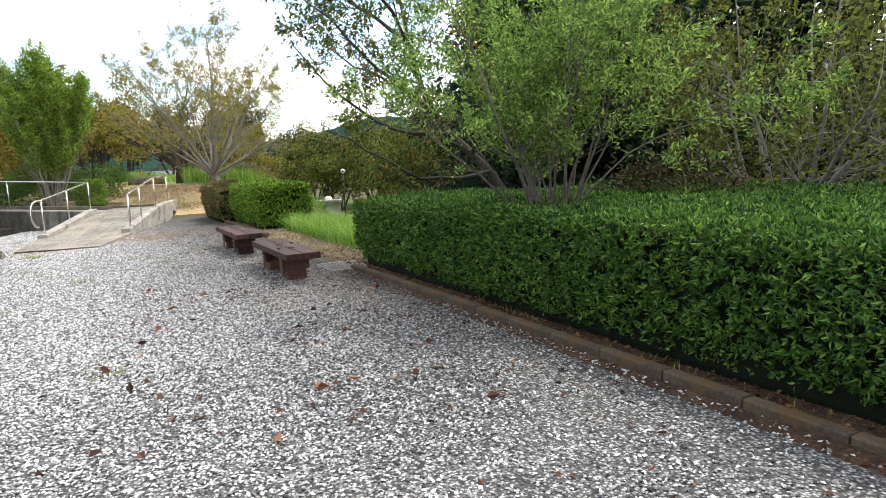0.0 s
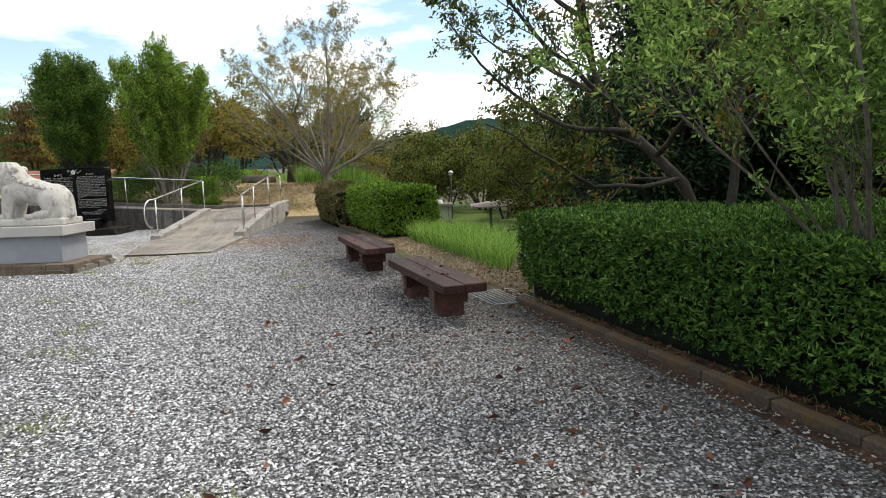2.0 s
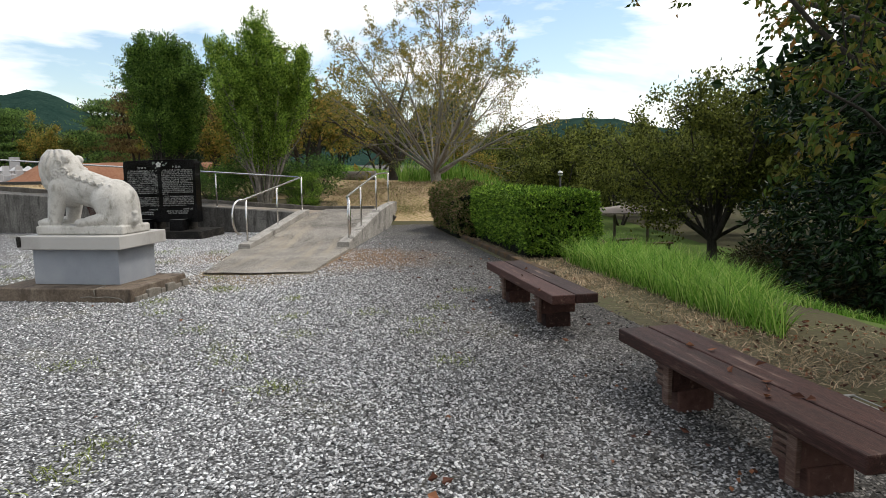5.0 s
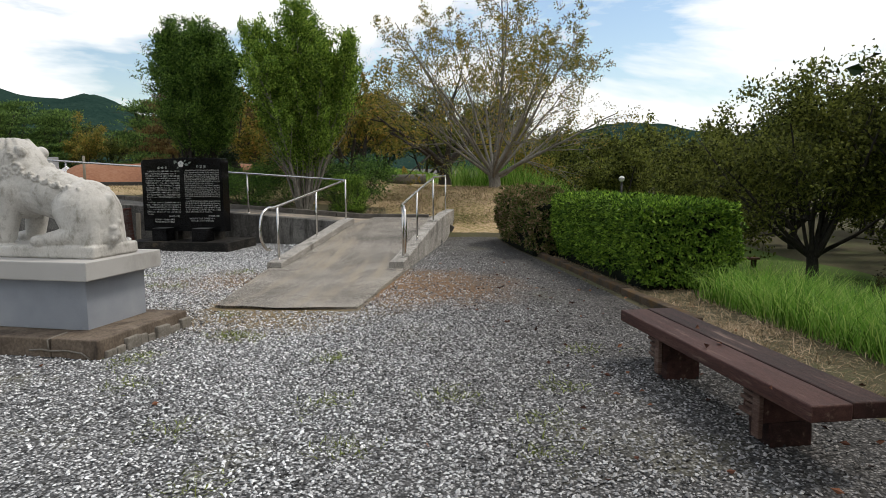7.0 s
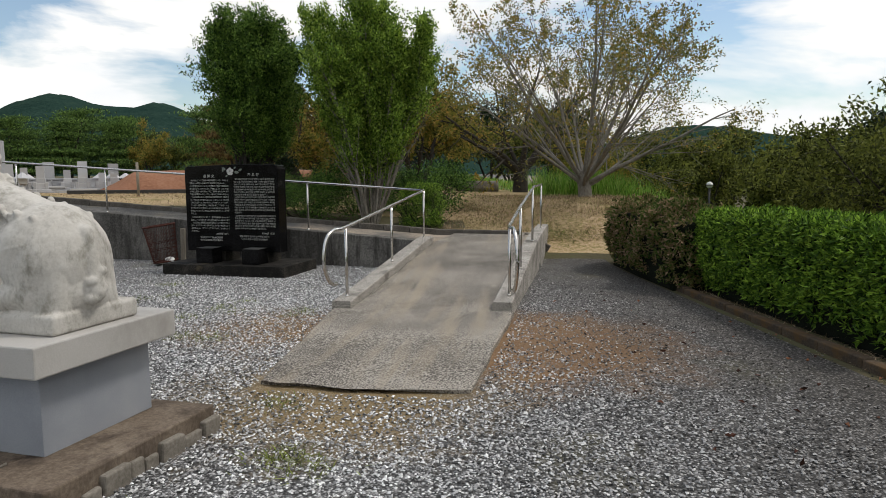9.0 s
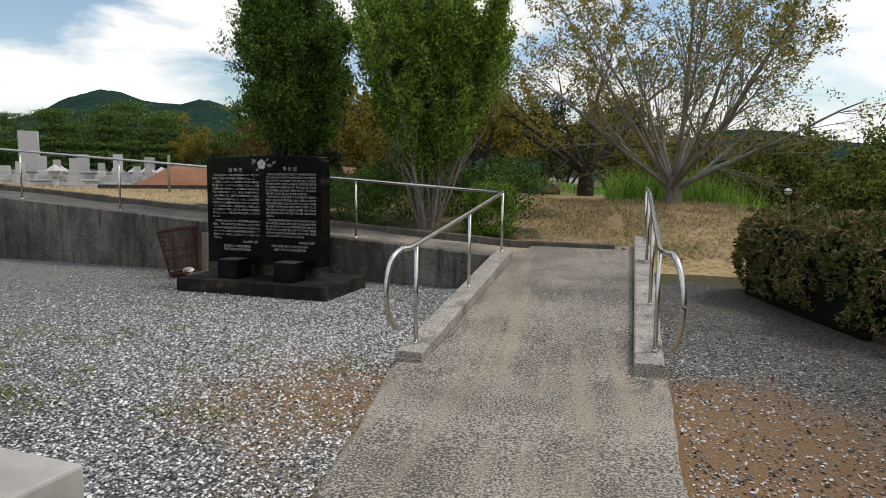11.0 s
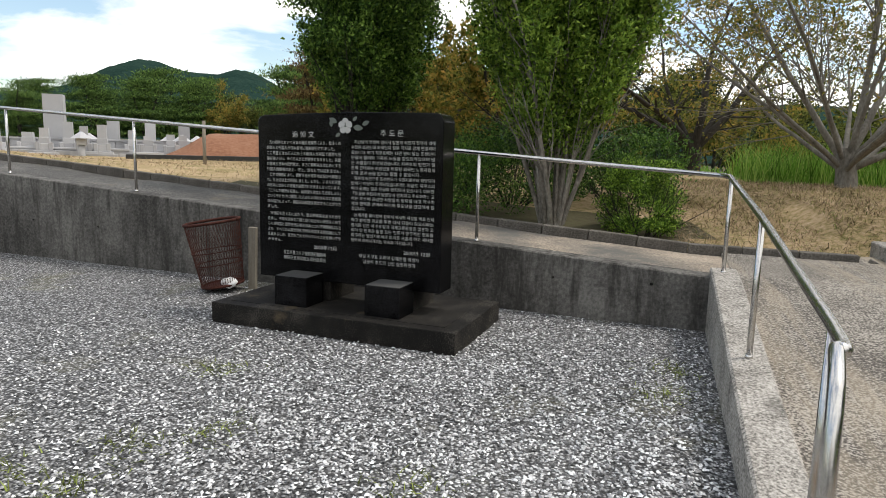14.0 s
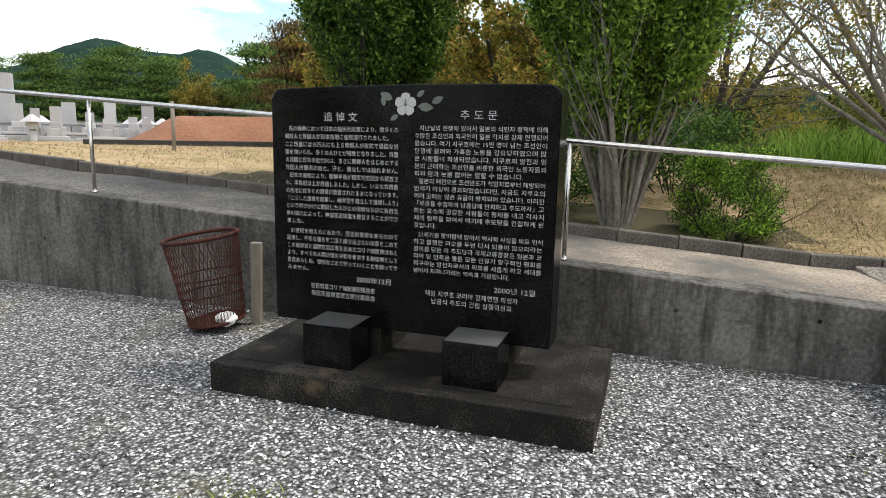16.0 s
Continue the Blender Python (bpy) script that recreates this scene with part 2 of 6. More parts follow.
BRUSH_LEAF = leafy("brown_green_brush_leaf", [(0.03, 0.028, 0.014), (0.06, 0.062, 0.022), (0.10, 0.075, 0.040)], 0.6, 0.2)
UPRIGHT_LEAF = leafy("fresh_green_leaf", [(0.045, 0.095, 0.014), (0.105, 0.19, 0.025), (0.19, 0.29, 0.042), (0.28, 0.38, 0.062)], 0.45, 0.4, tone=1.15)
UPRIGHT_DARK_LEAF = leafy("deep_green_leaf", [(0.022, 0.055, 0.012), (0.06, 0.125, 0.022), (0.115, 0.20, 0.034), (0.18, 0.28, 0.05)], 0.45, tone=1.0)
CAMELLIA_LEAF = leafy("glossy_dark_leaf", [(0.010, 0.026, 0.008), (0.018, 0.044, 0.012), (0.034, 0.072, 0.020)], 0.4, 0.06, tone=0.6)
SHRUB_LEAF = leafy("narrow_grey_green_leaf", [(0.05, 0.09, 0.022), (0.095, 0.165, 0.036), (0.16, 0.245, 0.058), (0.24, 0.32, 0.08)], 0.55, 0.5, tone=1.4)
CHERRY_LEAF = leafy("turning_cherry_leaf", [(0.03, 0.065, 0.014), (0.06, 0.115, 0.022), (0.095, 0.165, 0.03), (0.13, 0.195, 0.036), (0.18, 0.215, 0.042), (0.22, 0.20, 0.045), (0.36, 0.15, 0.03)], 0.55, 0.4, tone=0.66)
AUTUMN_LEAF = leafy("olive_yellow_leaf", [(0.085, 0.11, 0.022), (0.17, 0.185, 0.038), (0.28, 0.25, 0.05), (0.36, 0.22, 0.055)], 0.6, 0.4, tone=1.0)
ZELKOVA_LEAF = leafy("dull_olive_green_leaf", [(0.040, 0.052, 0.013), (0.10, 0.118, 0.025), (0.18, 0.195, 0.040)], 0.6, 0.4, tone=1.05)
PINE_LEAF = leafy("pine_needle_clump", [(0.034, 0.075, 0.022), (0.075, 0.135, 0.034), (0.14, 0.21, 0.05)], 0.6, 0.35, tone=1.2)
RUSTY_PINE = leafy("browned_conifer_clump", [(0.06, 0.045, 0.02), (0.15, 0.10, 0.04), (0.14, 0.13, 0.045)], 0.7, 0.3, tone=1.1)
GRASS = leafy("tall_bright_grass", [(0.065, 0.15, 0.018), (0.13, 0.28, 0.034), (0.21, 0.38, 0.06), (0.34, 0.40, 0.12)], 0.5, 0.4, tone=1.1)
STRAW = leafy("dry_straw", [(0.15, 0.105, 0.055), (0.27, 0.20, 0.115), (0.47, 0.36, 0.25)], 0.8, 0.1, tone=1.15)
MOSS = leafy("low_weed", [(0.07, 0.085, 0.025), (0.12, 0.14, 0.035), (0.20, 0.24, 0.06)], 0.7, 0.25, tone=1.35)
LITTER = leafy("fallen_leaf", [(0.05, 0.026, 0.02), (0.12, 0.05, 0.032), (0.26, 0.115, 0.06)], 0.7, 0.1, tone=0.85)
# near-black: the shade inside the hedges is put into this colour
CORE_SHADE = surface("hedge_core_shade", [(0.003, 0.005, 0.002), (0.007, 0.010, 0.004)], 0.95, 4, 40, 0.6, 0.03)
HEDGE_SOIL = surface("red_brown_leaf_mould", [(0.018, 0.011, 0.008), (0.050, 0.029, 0.019), (0.11, 0.065, 0.036)], 0.98, 3.0, 40, 0.8, 0.02, grain=0.6, spread=(0.36, 0.64))
KERB_GREY = surface("dark_grey_kerb_concrete", [(0.05, 0.046, 0.04), (0.11, 0.10, 0.088), (0.19, 0.175, 0.155)], 0.95, 2.5, 50, 0.5, 0.006, grain=0.6, spread=(0.36, 0.64))
SOIL = surface("woodland_soil", [(0.045, 0.040, 0.024), (0.085, 0.075, 0.042), (0.075, 0.10, 0.034)], 0.98, 0.35, 14, 0.6, 0.03)
LAWN_GREEN = surface("rough_green_lawn", [(0.045, 0.085, 0.018), (0.085, 0.135, 0.028), (0.15, 0.165, 0.05)], 0.98, 0.3, 18, 0.7, 0.04)
LAWN_DRY = surface("dry_mown_lawn", [(0.13, 0.13, 0.045), (0.27, 0.215, 0.095), (0.41, 0.30, 0.175), (0.50, 0.38, 0.25)], 0.98, 0.8, 12, 1.0, 0.05, grain=0.6, spread=(0.36, 0.64))
OLD_ASPHALT = surface("old_grey_asphalt", [(0.04, 0.039, 0.037), (0.10, 0.096, 0.09), (0.20, 0.19, 0.172)], 0.95, 0.8, 40, 0.6, 0.008, grain=0.65, spread=(0.38, 0.62), stain=((0.20, 0.17, 0.12), 0.7, 0.55, 0.7, (1, 1, 1)))
PATH_TOP = surface("sandy_path", [(0.13, 0.112, 0.09), (0.30, 0.25, 0.20), (0.45, 0.385, 0.31)], 0.97, 0.9, 40, 0.6, 0.008, grain=0.7, spread=(0.38, 0.62), stain=((0.13, 0.125, 0.115), 0.5, 0.42, 0.60, (1, 1, 1)))
RED_EARTH = surface("bare_red_earth", [(0.16, 0.072, 0.042), (0.25, 0.12, 0.07), (0.30, 0.17, 0.11)], 0.98, 0.6, 8, 0.7, 0.06)
GRAVE = surface("pale_grave_granite", [(0.36, 0.36, 0.37), (0.50, 0.50, 0.51)], 0.5, 2, 60, 0.1, 0.003, random_mix=0.4)
# bluish green: the haze of distance is mixed into the forest colour
FAR_WOOD = surface("hazy_distant_forest", [(0.010, 0.026, 0.022), (0.020, 0.042, 0.034), (0.034, 0.062, 0.046)], 1.0, 0.05, 0.35, 1.0, 3.0, spec=0.0)
ROOF = surface("faded_shelter_roofing", [(0.24, 0.20, 0.17), (0.36, 0.31, 0.27)], 0.8, 1.5, 20, 0.3, 0.01)
PAINT_WHITE = surface("weathered_white_paint", [(0.62, 0.62, 0.60), (0.78, 0.78, 0.76)], 0.6, 3, 40, 0.1, 0.002)
DARK_METAL = surface("dark_painted_metal", [(0.03, 0.03, 0.03), (0.06, 0.06, 0.058)], 0.5, 4, 40, 0.1, 0.002)


def gravel_material():
    """Crushed stone cells, with dirt and painted tree shade towards the kerb and a rusty mossy patch round the foot of
    the ramp.
    """
    m = bpy.data.materials.new("gravel_bed")
    m.use_nodes = True
    nt = m.node_tree
    L = nt.links.new
    p = nt.nodes["Principled BSDF"]
    p.inputs["Roughness"].default_value = 0.9
    tc = node(nt, "ShaderNodeTexCoord")
    cells = node(nt, "ShaderNodeTexVoronoi", Scale=52.0)
    L(tc.outputs["Object"], cells.inputs["Vector"])
    ramp = node(nt, "ShaderNodeValToRGB")
    for i, (pos, v) in enumerate(((0.0, 0.07), (0.35, 0.25), (0.7, 0.46), (1.0, 0.82))):
        e = ramp.color_ramp.elements[i] if i < 2 else ramp.color_ramp.elements.new(pos)
        e.position, e.color = pos, (v, v * 0.998, v, 1)
    split = node(nt, "ShaderNodeSeparateColor")
    L(cells.outputs["Color"], split.inputs[0])
    L(split.outputs[0], ramp.inputs[0])
    gap = node(nt, "ShaderNodeMapRange")
    gap.inputs[1].default_value, gap.inputs[2].default_value = 0.22, 0.60
    gap.inputs[3].default_value, gap.inputs[4].default_value = 1.0, 0.18
    L(cells.outputs["Distance"], gap.inputs[0])
    dark = node(nt, "ShaderNodeMix")
    dark.data_type, dark.blend_type = "RGBA", "MULTIPLY"
    dark.inputs[0].default_value = 1.0
    L(ramp.outputs[0], dark.inputs[6])
    L(gap.outputs[0], dark.inputs[7])
    patch = node(nt, "ShaderNodeTexNoise", Scale=0.55, Detail=8.0, Roughness=0.72)
    L(tc.outputs["Object"], patch.inputs["Vector"])
    pr = node(nt, "ShaderNodeValToRGB")
    pr.color_ramp.elements[0].position, pr.color_ramp.elements[1].position = 0.56, 0.72
    pr.color_ramp.elements[1].color = (0.6, 0.6, 0.6, 1)
    L(patch.outputs[0], pr.inputs[0])
    weedy = node(nt, "ShaderNodeMix")
    weedy.data_type = "RGBA"
    weedy.inputs[7].default_value = (0.17, 0.16, 0.075, 1)
    L(pr.outputs[0], weedy.inputs[0])
    L(dark.outputs[2], weedy.inputs[6])
    colour = weedy.outputs[2]
    # rusty moss beside the foot of the ramp
    for place, size, c in (((-3.0, 17.6, 0), 1.4, (0.25, 0.135, 0.052)), ((-4.4, 15.9, 0), 1.1, (0.21, 0.145, 0.06)), ((-5.75, 18.0, 0), 0.95, (0.21, 0.12, 0.045))):
        far = node(nt, "ShaderNodeVectorMath")
        far.operation = "DISTANCE"
        far.inputs[1].default_value = place
        L(tc.outputs["Object"], far.inputs[0])
        rough = node(nt, "ShaderNodeTexNoise", Scale=2.2, Detail=7.0, Roughness=0.75)
        L(tc.outputs["Object"], rough.inputs["Vector"])
        add = node(nt, "ShaderNodeMath")
        add.operation = "MULTIPLY_ADD"
        add.inputs[1].default_value, = (2.2,)
        L(rough.outputs[0], add.inputs[0])
        L(far.outputs["Value"], add.inputs[2])
        rng = node(nt, "ShaderNodeMapRange")
        rng.inputs[1].default_value, rng.inputs[2].default_value = size + 0.65, size + 1.5
        rng.inputs[3].default_value, rng.inputs[4].default_value = 0.85, 0.0
        L(add.outputs[0], rng.inputs[0])
        over = node(nt, "ShaderNodeMix")
        over.data_type = "RGBA"
        over.inputs[7].default_value = (*c, 1)
        L(rng.outputs[0], over.inputs[0])
        L(colour, over.inputs[6])
        colour = over.outputs[2]
    L(kerb_dirt_shade(nt, tc, colour, 0.95), p.inputs["Base Color"])
    b = node(nt, "ShaderNodeBump", Strength=0.9, Distance=0.012)
    b.invert = True
    L(cells.outputs["Distance"], b.inputs["Height"])
    L(b.outputs[0], p.inputs["Normal"])
    return m


GRAVEL = gravel_material()


# ---- mesh helpers ----
def np_mesh(name, V, F, mats, index=None, smooth=False):
    V, F = np.asarray(V, np.float32), np.asarray(F, np.int32)
    me = bpy.data.meshes.new(name)
    n, k = F.shape
    me.vertices.add(len(V))
    me.vertices.foreach_set("co", V.ravel())
    me.loops.add(n * k)
    me.loops.foreach_set("vertex_index", F.ravel())
    me.polygons.add(n)
    me.polygons.foreach_set("loop_start", np.arange(n, dtype=np.int32) * k)
    for m in mats if isinstance(mats, (list, tuple)) else [mats]:
        me.materials.append(m)
    if index is not None:
        me.polygons.foreach_set("material_index", np.asarray(index, np.int32))
    me.polygons.foreach_set("use_smooth", np.full(n, smooth))
    me.update(calc_edges=True)
    me.validate()
    return me


def thing(name, m, label, category, group="", kind=""):
    ob = new(name)
    ob.matrix_world = m
    return tagged(ob, label, category, group, kind)


def part(name, geo, material, parent, label="", smooth=False):
    """Link a bmesh or a mesh as one object under a thing or under a part."""
    if isinstance(geo, bmesh.types.BMesh):
        me = bpy.data.meshes.new(name)
        geo.to_mesh(me)
        geo.free()
        me.materials.append(material)
    else:
        me = geo
    if smooth:
        me.polygons.foreach_set("use_smooth", np.full(len(me.polygons), True))
    ob = new(name, me)
    ob.parent = parent
    return tagged(ob, label)


def box(x0, x1, y0, y1, z0, z1, bevel=0.0, bm=None, jitter=0.0):
    bm = bm or bmesh.new()
    made = bmesh.ops.create_cube(bm, size=1.0)["verts"]
    for v in made:
        v.co = Vector((x0 + (v.co.x + 0.5) * (x1 - x0), y0 + (v.co.y + 0.5) * (y1 - y0), z0 + (v.co.z + 0.5) * (z1 - z0)))
    if bevel:
        edges = list({e for v in made for e in v.link_edges})
        bmesh.ops.bevel(bm, geom=edges, offset=bevel, segments=2, affect="EDGES", profile=0.5)
    if jitter:
        for v in bm.verts:
            v.co += noise.noise_vector(v.co * 3.1) * jitter
    return bm


def prism(points, z0, z1, bevel=0.0):
    """An upright prism over a polygon; z1 may be a function of x and y."""
    bm = bmesh.new()
    top = z1 if callable(z1) else (lambda x, y: z1)
    lo = [bm.verts.new((x, y, z0)) for x, y in points]
    hi = [bm.verts.new((x, y, top(x, y))) for x, y in points]
    n = len(points)
    bm.faces.new(lo[::-1])
    bm.faces.new(hi)
    for i in range(n):
        bm.faces.new((lo[i], lo[(i + 1) % n], hi[(i + 1) % n], hi[i]))
    bmesh.ops.recalc_face_normals(bm, faces=bm.faces)
    if bevel:
        bmesh.ops.bevel(bm, geom=bm.edges[:], offset=bevel, segments=2, affect="EDGES")
    return bm


def tubes(P, r0, r1, sides=6):
    """Tapered tubes along polylines P (n, k, 3); radii per line or single."""
    P = np.asarray(P, float)
    n, k, _ = P.shape
    d = np.gradient(P, axis=1)
    d /= np.linalg.norm(d, axis=2, keepdims=True) + 1e-9
    ref = np.where(np.abs(d[:, :1, 2:3]) > 0.9, np.array([1.0, 0, 0]), np.array([0, 0, 1.0]))
    a = np.cross(d, np.broadcast_to(ref, d.shape))
    a /= np.linalg.norm(a, axis=2, keepdims=True) + 1e-9
    b = np.cross(d, a)
    r0, r1 = np.broadcast_to(r0, (n,)), np.broadcast_to(r1, (n,))
    r = r0[:, None] + (r1 - r0)[:, None] * np.linspace(0, 1, k)[None]
    ang = np.linspace(0, 2 * math.pi, sides, endpoint=False)
    V = P[:, :, None] + r[:, :, None, None] * (np.cos(ang)[None, None, :, None] * a[:, :, None] + np.sin(ang)[None, None, :, None] * b[:, :, None])
    i = np.arange(n)[:, None, None] * k * sides
    j = np.arange(k - 1)[None, :, None] * sides
    s = np.arange(sides)[None, None, :]
    s2 = (s + 1) % sides
    F = np.stack([i + j + s, i + j + s2, i + j + sides + s2, i + j + sides + s], -1).reshape(-1, 4)
    return V.reshape(-1, 3), F


def pipe(points, radius, sides=12):
    """A capped round bar along points, as a bmesh."""
    V, F = tubes(np.array([points]), radius, radius, sides)
    bm = bmesh.new()
    vs = [bm.verts.new(v) for v in V]
    for f in F:
        bm.faces.new([vs[i] for i in f])
    bm.faces.new(vs[:sides][::-1])
    bm.faces.new(vs[-sides:])
    bmesh.ops.recalc_face_normals(bm, faces=bm.faces)
    for f in bm.faces:
        f.smooth = len(f.verts) == 4
    return bm


def blades(rng, at, axis, length, width, bend=0.15):
    """Leaves as folded pointed blades: five vertices, two quads-with-tip, joined as triangles."""
    n = len(at)
    axis = axis / (np.linalg.norm(axis, axis=1, keepdims=True) + 1e-9)
    side = np.cross(axis, rng.normal(size=(n, 3)))
    side /= np.linalg.norm(side, axis=1, keepdims=True) + 1e-9
    up = np.cross(side, axis)
    length, width = np.broadcast_to(length, (n,))[:, None], np.broadcast_to(width, (n,))[:, None]
    mid = at + axis * length * 0.45
    V = np.stack([at, mid + side * width * 0.5 + up * width * 0.2, at + axis * length - up * length * bend, mid - side * width * 0.5 + up * width * 0.2], 1).reshape(-1, 3)
    i = np.arange(n)[:, None] * 4
    F = np.concatenate([i + np.array([[0, 1, 2]]), i + np.array([[0, 2, 3]])])
    return V, F


def unit(rng, n):
    d = rng.normal(size=(n, 3))
    return d / np.linalg.norm(d, axis=1, keepdims=True)


def smooth(a, b, x):
    t = np.clip((np.asarray(x, float) - a) / (b - a), 0, 1)
    return t * t * (3 - 2 * t)


# ---- the lie of the land ----
def kerb_x(y):
    return 1.38 - 0.2 * (y - 9.1)


def wall_y(x):
    return 22.87 - 0.11 * (x + 5.1)


def path_z(x):
    return 0.455 + 0.068 * np.clip(-5.1 - np.asarray(x, float), 0, 15)


def land(x, y):
    """Height of the ground: level yard, raised path and lawn behind the wall, bank falling to the wood."""
    x, y = np.asarray(x, float), np.asarray(y, float)
    b = y + 0.11 * np.clip(x + 5.1, -20, 15)
    w = x - (1.38 - 0.2 * (np.clip(y, -10, 40) - 9.1))
    p = path_z(x)
    d = b - 22.95
    back = p + (1.08 - p) * smooth(2.0, 9.0, d) + 0.5 * smooth(22, 40, d) * smooth(-2, -12, x)
    back = back + 0.28 * np.exp(-(((x + 7.6) / 3.2) ** 2 + ((y - 45) / 4.5) ** 2)) * 2.2
    left = np.where(d > 0, back, 0.0)
    right = 0.95 * smooth(23.8, 28.0, b) + 0.12 * smooth(28, 31, b)
    up = np.where(x < -3.12, left, right * smooth(6.5, 2.2, w))
    start = 5.2 - 4.0 * smooth(9.6, 11.0, y) + 1.8 * smooth(25, 30, y)
    s = smooth(0, 9.0, w - start)
    return up * (1 - s) - 2.25 * s + 1.2 * smooth(60, 140, np.hypot(x, y - 20))


def spaced(lo, hi, step, far, grow=1.28):
    inner = list(np.arange(lo, hi + 1e-6, step))
    d, a = step, hi
    while a < far:
        d *= grow
        a += d
        inner.append(a)
    d, a = step, lo
    while a > -far:
        d *= grow
        a -= d
        inner.insert(0, a)
    return inner


def build_ground():
    a = np.array(sorted(set(np.round(spaced(-13.0, 12.0, 0.4, 1500.0), 3)) | {0.0, -0.03}))
    b = np.array(sorted(set(np.round(spaced(-4.0, 34.0, 0.4, 1500.0), 3)) | {22.87, 22.95}))
    A, Bm = np.meshgrid(a, b, indexing="ij")
    X = A + 1.38 - 0.2 * (np.clip(Bm, -10, 40) - 9.1)
    Y = Bm - 0.11 * np.clip(X + 5.1, -20, 15)
    Z = land(X, Y)
    bumps = np.array([noise.noise((x * 0.9, y * 0.9, 3.0)) for x, y in zip(X.ravel(), Y.ravel())]).reshape(X.shape)
    yard = (A <= 0.0) & (Bm < 22.9)
    Z = Z + bumps * np.where(yard, 0.008, 0.05)
    ni, nj = X.shape
    V = np.stack([X, Y, Z], -1).reshape(-1, 3)
    i, j = np.meshgrid(np.arange(ni - 1), np.arange(nj - 1), indexing="ij")
    F = np.stack([i * nj + j, (i + 1) * nj + j, (i + 1) * nj + j + 1, i * nj + j + 1], -1).reshape(-1, 4)
    cx, cy = V[F].mean(1)[:, 0], V[F].mean(1)[:, 1]
    ca = (A[:-1, :-1] + A[1:, 1:]).ravel() / 2
    cb = (Bm[:-1, :-1] + Bm[1:, 1:]).ravel() / 2
    mi = np.zeros(len(F), int)                                                  # woodland soil
    mi[(ca > -26) & (ca < 0) & (cb < 24.6) & (cb > -14)] = 2                   # gravel
    mi[(cb > 22.87) & (cx < -3.1) & (cx > -40)] = 4                            # sandy path
    mi[(cb > 22.87) & (cx < -8.6) & (cx > -60)] = 5                            # old asphalt
    mi[(cb > 24.75) & (cb < 60) & (cx > -42) & (ca < 6)] = 1                   # dry lawn
    mi[(cb > 24.75) & (cb < 27.3) & (cx < -4.8) & (cx > -12.5)] = 0            # planting bed
    mi[(cb > 40) & (cb < 60) & (cx < 4) & (cx > -16)] = 3
    mi[(ca > 3) & (ca < 40) & (cy > 12) & (cy < 75)] = 3
    mi[(ca > 4.6) & (ca < 8.4) & (cy > 12) & (cy < 34)] = 6
    mi[(ca > 16)] = 0
    mi[(ca > 0) & (ca < 0.9) & (cb < 10)] = 6                                  # leaf mould under the hedge
    me = np_mesh("ground", V, F, [SOIL, LAWN_DRY, GRAVEL, LAWN_GREEN, PATH_TOP, OLD_ASPHALT, HEDGE_SOIL], mi, True)
    return tagged(new("ground", me), "gravel yard, dry lawn and woodland floor", "ground", kind="structure")


build_ground()

# ---- retaining wall, ramp, kerbs ----
WALL_ROT = math.degrees(math.atan(-0.11))


def build_wall():
    bm = bmesh.new()
    xs = np.linspace(-5.02, -22.0, 40)
    rows = []
    for x in xs:
        y, z = wall_y(x), float(path_z(x)) + 0.055
        n = Vector((0.11, 1, 0)).normalized()
        f, r = Vector((x, y, 0)), Vector((x, y, 0)) + n * 0.24
        ring = [(f.x, f.y, -0.15), (f.x, f.y, z - 0.012), (f.x + n.x * 0.012, f.y + n.y * 0.012, z), (r.x, r.y, z), (r.x, r.y, -0.15)]
        rows.append([bm.verts.new(p) for p in ring])
    for p, q in zip(rows, rows[1:]):
        for k in range(4):
            bm.faces.new((p[k], p[k + 1], q[k + 1], q[k]))
    bm.faces.new(rows[0])
    bm.faces.new(rows[-1])
    bmesh.ops.recalc_face_normals(bm, faces=bm.faces)
    ob = part("wall_retaining", bm, CONCRETE, None)
    return tagged(ob, "grey streaked concrete retaining wall with sloping top", "retaining wall", kind="structure")


def ramp_x(y, off):
    return -5.42 + 0.075 * (y - 18.85) + off


def ramp_z(y):
    return float(np.interp(y, [16.0, 16.6, 18.8, 22.9, 25.6], [0.03, 0.045, 0.075, 0.475, 0.50]))


def curb_z(y):
    return float(np.interp(y, [18.7, 19.0, 22.5, 24.0, 25.5], [0.165, 0.19, 0.565, 0.635, 0.655]))


def loft(rings):
    bm = bmesh.new()
    rows = [[bm.verts.new(p) for p in ring] for ring in rings]
    k = len(rows[0])
    for p, q in zip(rows, rows[1:]):
        for i in range(k):
            bm.faces.new((p[i], p[(i + 1) % k], q[(i + 1) % k], q[i]))
    bm.faces.new(rows[0])
    bm.faces.new(rows[-1])
    bmesh.ops.recalc_face_normals(bm, faces=bm.faces)
    return bm


